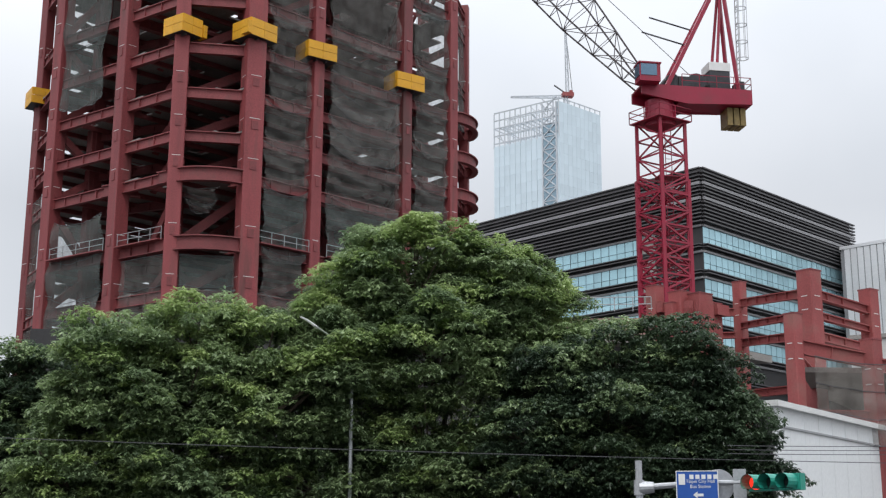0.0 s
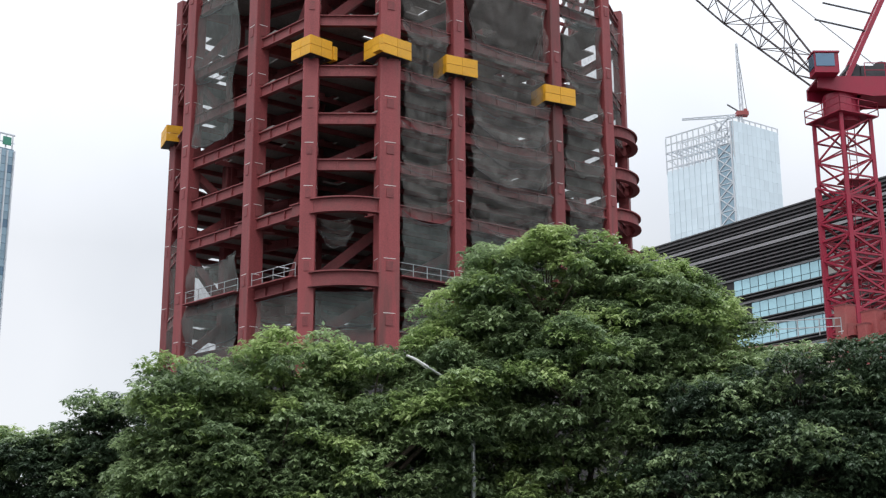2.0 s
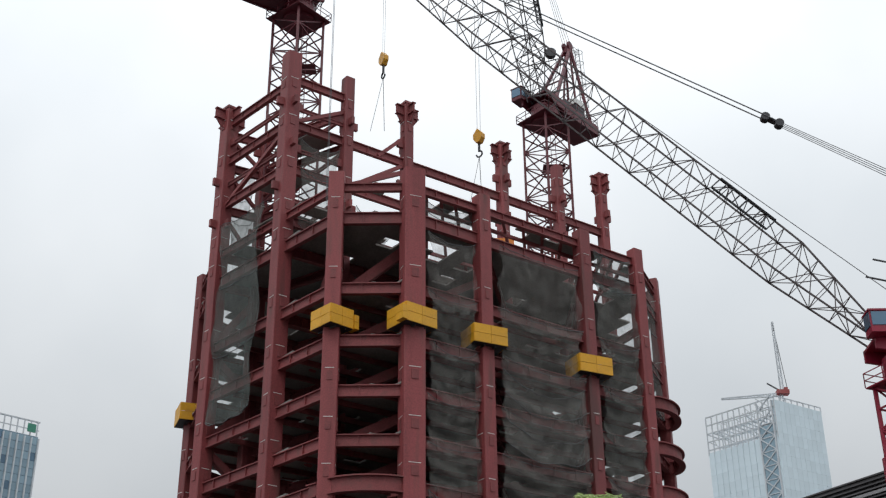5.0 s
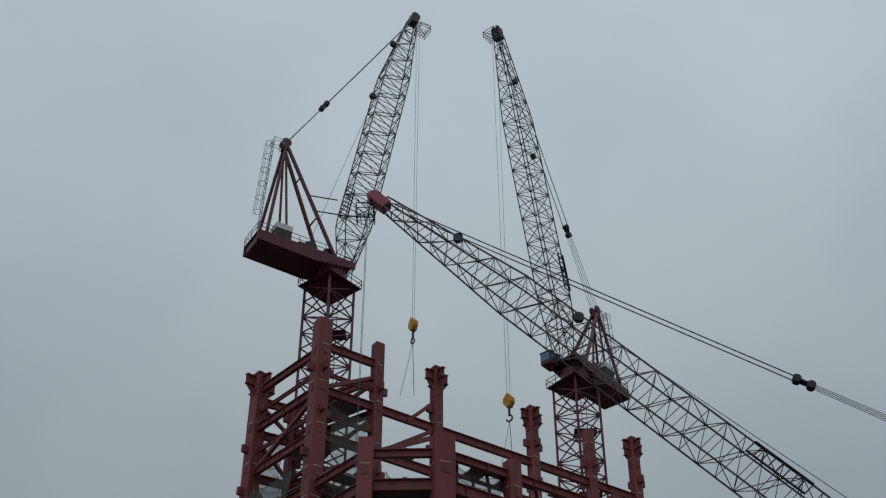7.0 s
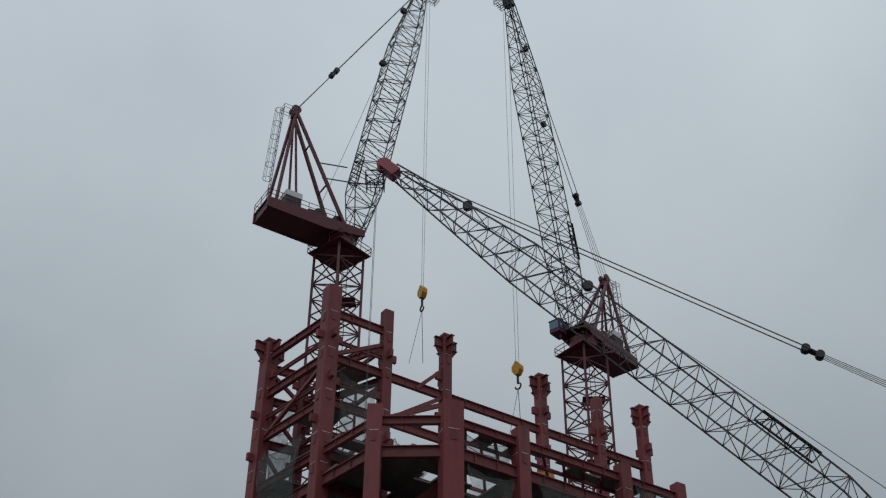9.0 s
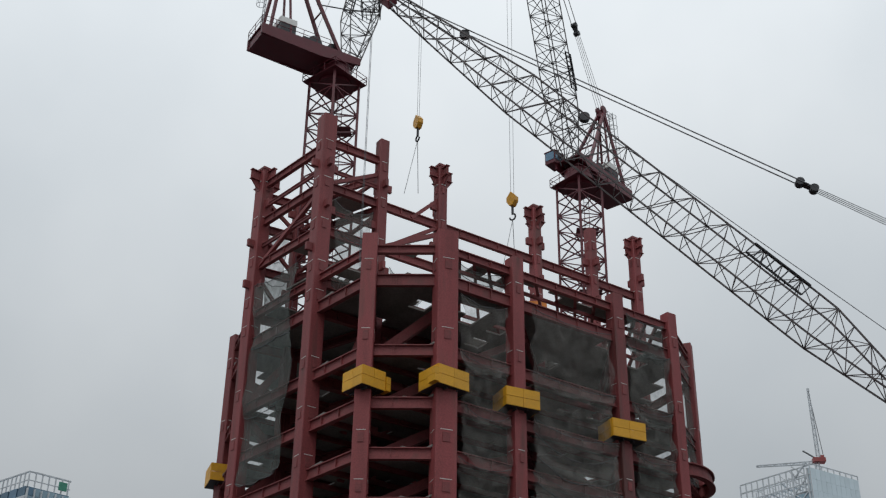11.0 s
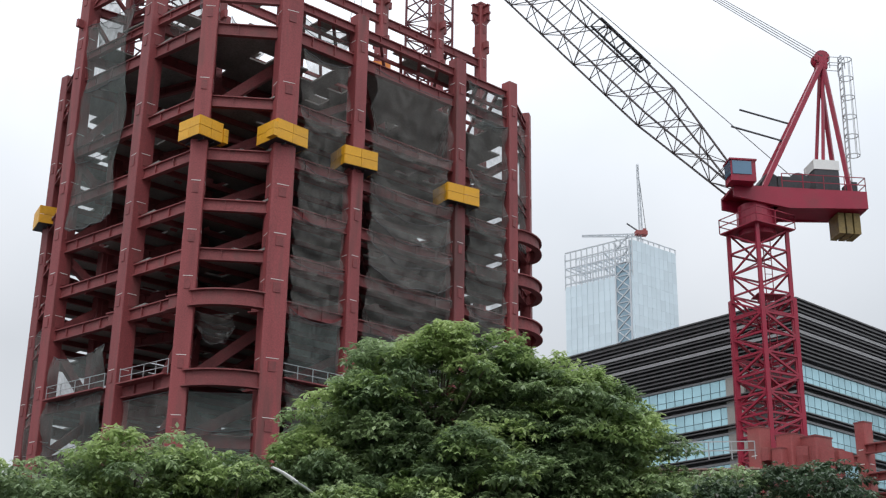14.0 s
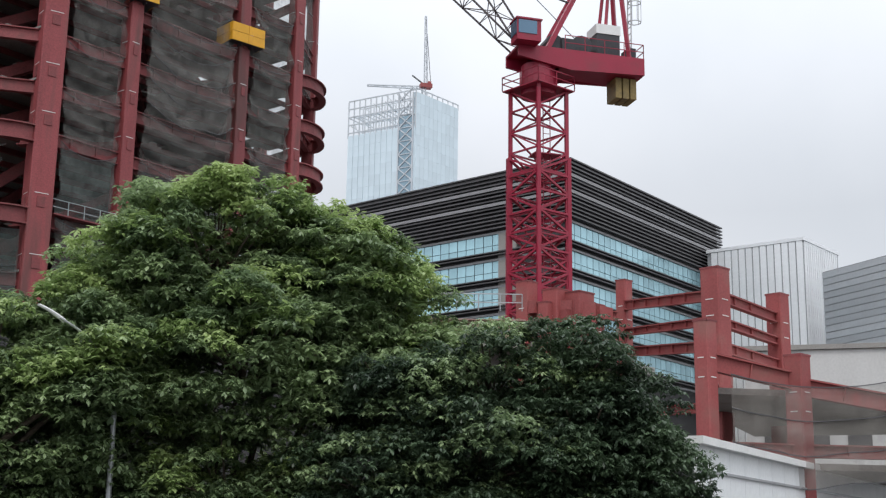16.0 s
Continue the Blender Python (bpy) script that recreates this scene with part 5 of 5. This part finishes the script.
for face in (fR, fL):
    b.box(face.m(face.n / 2, 107, 0), face.n, 0.3, 0.3)
    for i in range(int(face.n / 1.6) + 1):
        b.box(face.m(i * 1.6, 105.2, 0), 0.25, 0.25, 3.6)
    b.box(face.m(face.n / 2, 105, 0), face.n, 0.15, 0.2)
ob = part("roof_screen", b, PALE_FRAME, lt, "open pale rooftop screen")
ob.matrix_parent_inverse = inv
sgn = mesh_box("roof_sign", 2.0, 0.2, 2.0, mat("sign_green", (0.05, 0.25, 0.17), 0.5))
piece("roof_sign", sgn, fR.m(fR.n - 2.0, 105.2, 0.4), lt)

# ---- podium steel frame beside the crane ----
DUSTY = mat("dusty_pink_concrete", (0.36, 0.23, 0.20), 0.85, 0, 0.25, 0.6, 9, 0.3, dirt=(0.2, 0.15, 0.13), dirt_amount=0.6)
podium = thing("podium_frame", 32, 62, 0, "low red-primed steel podium frame under construction", "building")


def pcol(x, y, top, w, ang=0.5):
    c = part("column", Build().column(x, y, 0, top, w, w, ang), PODIUM_RED, podium)
    for z in (top - 1.7, top - 2.6):
        for dx, dy in ((1, 0), (0, -1), (-1, 0)):
            m = Build().box(Matrix.Translation((x, y, z)) @ Matrix.Rotation(ang, 4, "Z") @ Matrix.Translation((dx * (w / 2 + 0.012), dy * (w / 2 + 0.012), 0)), 0.02 if dx else w * 0.5, w * 0.42 if dx else 0.02, 0.045)
            part("weld_strip", m, WHITE_PAINT, c)
    p = Build()
    p.box(Matrix.Translation((x, y, top + 0.05)) @ Matrix.Rotation(ang, 4, "Z"), w * 1.03, w * 1.03, 0.1)
    part("end_plate", p, RED_BEAM, c)


S1, S2, S3, S4, S5, S6 = (34.4, 76.6), (33.0, 61.7), (39.85, 67.0), (27.8, 53.1), (32.35, 52.9), (37.6, 52.0)
for p, z, w in ((S1, 21.7, 0.8), (S2, 19.4, 1.15), (S3, 19.4, 1.0), (S4, 14.8, 0.78), (S5, 13.4, 0.9), (S6, 12.2, 0.9)):
    pcol(*p, z, w)


def pbeam(p, z0, q, z1, h=0.62, material=PODIUM_RED):
    part("girder", Build().ibeam((*p, z0), (*q, z1), 0.4, h), material, podium)


pbeam((30.9, 78.1), 19.4, S1, 19.4)
pbeam(S1, 20.1, S2, 18.0)
pbeam(S2, 18.0, S3, 18.0)
pbeam(S1, 18.3, S2, 16.6, 0.5)
pbeam(S2, 16.6, S3, 16.6, 0.5)
pbeam((30.9, 78.1), 17.6, S1, 17.6, 0.5)
pbeam(S1, 17.0, S2, 15.2)
pbeam(S2, 15.2, S3, 15.2)
pbeam(S2, 12.4, S4, 12.4)
pbeam(S4, 13.0, S5, 12.2, 0.85)
pbeam(S5, 12.0, S6, 11.2, 0.85)
pbeam(S4, 9.0, S5, 9.0)
pbeam(S5, 9.0, S6, 9.0)
pbeam(S1, 13.0, S3, 13.0)
pbeam(S3, 13.0, S6, 11.5)
for z in (11.6, 8.2):
    part("deck", Build().prism([(28.5, 54, z), (38, 53, z), (52, 66, z), (42, 74, z), (34, 64, z)], [(28.5, 54, z + 0.3), (38, 53, z + 0.3), (52, 66, z + 0.3), (42, 74, z + 0.3), (34, 64, z + 0.3)]), CONCRETE, podium)
# crane base block
for x, y, w, z1, ang in ((27.4, 75.7, 1.0, 20.9, 0.5), (28.9, 74.6, 1.2, 20.3, 0.5), (30.2, 74.2, 1.5, 20.1, 0.5), (31.5, 74.6, 0.9, 19.5, 0.5), (28.2, 74.4, 0.8, 19.4, 0.5)):
    pcol(x, y, z1, w, ang)
for x, y, z in ((27.9, 75.0, 19.2), (29.6, 74.0, 18.6), (31.9, 74.2, 19.0)):
    part("beam_stub", Build().box(Matrix.Translation((x, y, z)) @ Matrix.Rotation(0.5, 4, "Z"), 1.3, 0.5, 0.8), PODIUM_RED, podium)
for x0, y0, x1, y1, z, h in ((28.0, 74.5, 29.6, 73.7, 18.3, 2.6), (29.7, 73.5, 31.0, 73.3, 18.1, 2.8)):
    part("gusset_plate", Build().beam((x0, y0, z), (x1, y1, z), 0.12, h), PODIUM_RED, podium)
part("base_girder", Build().ibeam((20.0, 77.6, 17.8), (28.0, 75.2, 17.8), 0.6, 1.3), DUSTY, podium)
b = Build().prism([(18, 78, 16.6), (28, 75, 16.6), (40, 84, 16.6), (30, 92, 16.6)], [(18, 78, 17.2), (28, 75, 17.2), (40, 84, 17.2), (30, 92, 17.2)])
part("podium_slab", b, CONCRETE, podium)
# added dark wall that shuts out the sky behind gaps in the crowns
part("backing_wall", Build().box(Matrix.Translation((4, 77.0, 8.2)), 42, 0.4, 16.4), DARK_WALL, podium)
b = Build()
rail(b, [(20.5, 77.3), (27.0, 75.4)], 19.0, 1.1, 0.04)
part("railing", b, GALV, podium)
under(podium)

# white hoarding shed
hoard = thing("white_hoarding", 31, 50, 0, "white ribbed site hoarding with a pale coping", "hoarding")
bpy.context.view_layer.update()
fh = Face((21.3, 41.7), (46.2, 66.4))
n = 18
pm = mesh_box("hoarding_panel", fh.n / n - 0.03, 0.12, 8.2, WHITE_CLAD)
for i in range(n):
    piece("hoarding_panel", pm, fh.m((i + 0.5) * fh.n / n, 4.1, 0), hoard)
piece("coping", mesh_box("coping", fh.n + 0.2, 0.7, 0.28, WHITE_PAINT), fh.m(fh.n / 2, 8.3, 0), hoard)
piece("batten", mesh_box("batten", fh.n, 0.08, 0.1, GALV), fh.m(fh.n / 2, 7.25, 0.1), hoard)
PALE_WALL = mat("pale_render", (0.58, 0.575, 0.56), 0.8, 0, 0.1, 0.3, 6, 0.2, dirt=(0.36, 0.35, 0.33), dirt_amount=0.5, streak=True)
# dust sheets across the podium bays
net(lerp(S4, S5, 0.2), (36.5, 51.6), 7.9, 12.3, NET_PALE, "pale translucent dust sheet hung across the podium bays", 0.9, 30, 0.35, 0.5, 0.0)
net((36.6, 51.6), (52.0, 50.4), 7.6, 11.2, NET_PALE, "pale translucent dust sheet hung across the podium bays", 0.9, 31, 0.35, 0.4, 0.0)
# concrete wall behind the podium
back = thing("concrete_annex", 52, 79, 0, "stained pale concrete building behind the podium", "building")
bpy.context.view_layer.update()
fb = Face((46.5, 83.0), (60.0, 74.0))
piece("wall", mesh_box("wall", fb.n, 8.0, 18.6, PALE_WALL), fb.m(fb.n / 2, 9.3, -4), back)
piece("coping", mesh_box("coping", fb.n + 0.4, 8.4, 0.35, CONCRETE), fb.m(fb.n / 2, 18.8, -4), back)
wp = mesh_box("window", 1.6, 0.12, 1.1, DARK_STEEL)
for i in range(5):
    piece("window", wp, fb.m(2.0 + i * 2.8, 12.2, 0.04), back)

# ---- street things ----
lamp = thing("street_lamp", 1.7, 41.6, 0, "slim grey street lamp with a long arm among the leaves", "street lamp")
b = Build()
limb(b, (1.7, 41.6, 0), (1.68, 41.6, 9.0), 0.11, 0.08, Vector((0, 0, 0)), 4, 10)
limb(b, (1.68, 41.6, 9.0), (-0.12, 40.2, 11.06), 0.05, 0.04, Vector((0.2, 0, 0.3)), 8, 8)
part("post", b, GALV, lamp)
b = Build()
limb(b, (0.0, 40.35, 11.0), (-0.75, 39.75, 11.35), 0.075, 0.045, Vector((0, 0, 0.04)), 4, 8)
part("lamp_head", b, WHITE_PAINT, lamp, "pale lamp head")
under(lamp)

# signal mast with direction sign
SX, SY = 5.16, 12.0
sig = thing("traffic_signal", SX, SY, 0, "horizontal traffic signal with red light on a grey mast arm", "traffic light")
b = Build()
limb(b, (SX, SY, 0), (SX, SY, 3.87), 0.085, 0.065, Vector((0, 0, 0)), 3, 12)
part("post", b, GALV, sig)
b = Build()
limb(b, (SX, SY, 3.36), (7.9, 10.75, 3.42), 0.06, 0.045, Vector((0, 0, 0.05)), 6, 10)
part("mast_arm", b, GALV, sig)
b = Build()
limb(b, (SX + 0.02, SY - 0.01, 3.355), (SX + 0.26, SY - 0.12, 3.365), 0.13, 0.10, Vector((0, 0, 0)), 2, 14)
limb(b, (SX, SY, 3.22), (SX, SY, 3.50), 0.10, 0.10, Vector((0, 0, 0)), 2, 12)
part("clamp", b, GALV, sig)
b = Build()
hx0, hy0, hz0 = 7.33, 10.6, 3.42
hm = Matrix.Translation((hx0, hy0, hz0)) @ Matrix.Rotation(-1.0, 4, "Z")
b.box(hm, 1.10, 0.16, 0.30)
for o in (-0.37, 0, 0.37):
    b.box(hm @ Matrix.Translation((o, -0.09, 0)), 0.33, 0.03, 0.27)
for o in (-0.37, 0, 0.37):
    ring = [(math.cos(2 * math.pi * k / 14), math.sin(2 * math.pi * k / 14)) for k in range(-2, 10)]
    for r0, r1 in zip(ring[:-1], ring[1:]):
        p = [hm @ Vector((o + x * 0.14, y0, z * 0.14)) for (x, z) in (r0, r1) for y0 in (-0.1, -0.40)]
        b.add(p, [(0, 1, 3, 2)])
        p = [hm @ Vector((o + x * 0.148, y0, z * 0.148)) for (x, z) in (r0, r1) for y0 in (-0.1, -0.40)]
        b.add(p, [(0, 2, 3, 1)])
part("housing", b, SIGNAL_BODY, sig, "green housing with visors")
for o, mt, nm in ((-0.37, RED_LAMP, "red_light"), (0, LENS_OFF, "lens"), (0.37, LENS_OFF, "lens")):
    b = Build()
    ring = [(math.cos(2 * math.pi * k / 16) * 0.125, math.sin(2 * math.pi * k / 16) * 0.125) for k in range(16)]
    b.prism([hm @ Vector((o + x, -0.1, z)) for x, z in ring], [hm @ Vector((o + x, -0.14, z)) for x, z in ring])
    part(nm, b, mt, sig)
under(sig)
sign = thing("direction_sign", 6.1, 11.5, 3.1, "blue direction sign with white lettering on the mast arm", "road sign")
sm = Matrix.Translation((6.1, 11.4, 3.38)) @ Matrix.Rotation(-0.38, 4, "Z")
part("panel", Build().box(sm, 0.78, 0.03, 0.56), SIGN_BLUE, sign)
ed = Build()
for dx, dz, sx, sz in ((0, 0.272, 0.78, 0.016), (0, -0.272, 0.78, 0.016), (0.382, 0, 0.016, 0.53), (-0.382, 0, 0.016, 0.53)):
    ed.box(sm @ Matrix.Translation((dx, -0.018, dz)), sx, 0.006, sz)
part("border", ed, WHITE_PAINT, sign)
b = Build()
for i in range(5):
    b.box(sm @ Matrix.Translation((-0.1 + i * 0.11, -0.018, 0.165)), 0.075, 0.006, 0.08)
part("lettering_bars", b, WHITE_PAINT, sign, "row of white character bars")
b = Build()
b.box(sm @ Matrix.Translation((-0.28, -0.018, 0.12)), 0.12, 0.006, 0.2)
part("pictogram", b, WHITE_PAINT, sign)
b = Build()
b.box(sm @ Matrix.Translation((0.05, -0.018, -0.17)), 0.12, 0.006, 0.05)
b.add([sm @ Vector(p) for p in ((-0.08, -0.021, -0.17), (0.0, -0.021, -0.105), (0.0, -0.021, -0.235))], [(0, 1, 2)])
part("arrow", b, WHITE_PAINT, sign)
for txt, z in (("Taipei City Hall", 0.055), ("Bus Station", -0.04)):
    cu = bpy.data.curves.new("lettering", "FONT")
    cu.body, cu.size, cu.align_x, cu.extrude = txt, 0.085, "CENTER", 0.002
    ob = new("lettering", cu)
    cu.materials.append(WHITE_PAINT)
    ob.parent = sign
    ob.matrix_basis = sm @ Matrix.Translation((0.06, -0.02, z)) @ Matrix.Rotation(radians(90), 4, "X")
under(sign)
disc = thing("round_sign", 6.6, 11.45, 3.1, "grey back of a round sign beside the signal", "road sign")
b = Build()
dm = Matrix.Translation((6.56, 11.5, 3.4)) @ Matrix.Rotation(-0.38, 4, "Z")
ring = [(math.cos(2 * math.pi * k / 24) * 0.3, math.sin(2 * math.pi * k / 24) * 0.3) for k in range(24)]
b.prism([dm @ Vector((x, 0, z)) for x, z in ring], [dm @ Vector((x, 0.03, z)) for x, z in ring])
part("disc", b, GALV, disc)
under(disc)
back_sign = thing("sign_back", 6.85, 11.2, 3.1, "grey rectangular back of a sign on the mast arm", "road sign")
part("panel", Build().box(Matrix.Translation((6.86, 11.2, 3.4)) @ Matrix.Rotation(-0.38, 4, "Z"), 0.24, 0.03, 0.58), GALV, back_sign)
under(back_sign)
# the mast stands a little farther down the street than it was drawn
for ob in (sig, sign, disc, back_sign):
    ob.matrix_basis = Matrix.Translation((-4.08, -16.21, 0.74)) @ Matrix.Rotation(radians(-0.62), 4, "Z") @ Matrix.Scale(1.25, 4) @ Matrix.Translation((2.52, 12.0, -1.62)) @ ob.matrix_basis
# overhead wires
def wire(p, q, sag, label):
    b = Build()
    p, q = Vector(p), Vector(q)
    pts = [p.lerp(q, i / 24) - Vector((0, 0, sag * 4 * (i / 24) * (1 - i / 24))) for i in range(25)]
    b.tube(pts, 0.014)
    tagged(part("overhead_wire", b, CABLE), label, "wire", "overhead wires")


wire((-30, 24.5, 5.2), (30, 22.0, 4.2), 0.3, "thin black overhead wire across the street")
for k in range(3):
    wire((12.0, 24, 4.8 - 0.13 * k), (40, 38, 6.8 - 0.2 * k), 0.2, "thin black overhead wire in front of the trees")


for x, y in ((-30, 24.5), (30.5, 22.0), (40.5, 38.0)):
    up_ = thing("utility_pole", x, y, 0, "grey concrete utility pole carrying thin wires", "utility pole", "utility poles")
    b = Build()
    limb(b, (x, y, 0), (x, y, 9.0), 0.17, 0.12, Vector((0, 0, 0)), 3, 12)
    part("post", b, CONCRETE, up_)
    part("cross_arm", Build().box(Matrix.Translation((x, y, 7.5)), 0.12, 1.6, 0.12), GALV, up_)
    under(up_)
bk = thing("orange_skip", 5.5, 104.6, 58.46, "small orange material skip on the upper girders", "skip")
b = Build()
for dx, dy, sx, sy in ((0, -0.6, 1.6, 0.06), (0, 0.6, 1.6, 0.06), (-0.8, 0, 0.06, 1.2), (0.8, 0, 0.06, 1.2)):
    b.box(Matrix.Translation((5.5 + dx, 104.6 + dy, 59.0)), sx, sy, 0.9)
part("side_panel", b, mat("orange_paint", (0.65, 0.20, 0.02), 0.5, 0, 0.15, 1, 9, 0.1), bk)
part("base", Build().box(Matrix.Translation((5.5, 104.6, 58.52)), 1.6, 1.2, 0.08), DARK_STEEL, bk)
under(bk)

# the plan is a little wider than it was first drawn
WIDER = 1.027
for ob in list(scene.objects):
    if ob.parent is None and ob.type in ("MESH", "EMPTY") and ob.name != "ground" and ob not in (sig, sign, disc, back_sign):
        ob.location.x *= WIDER
        if abs(ob.rotation_euler.z) < 0.001:
            ob.scale.x *= WIDER
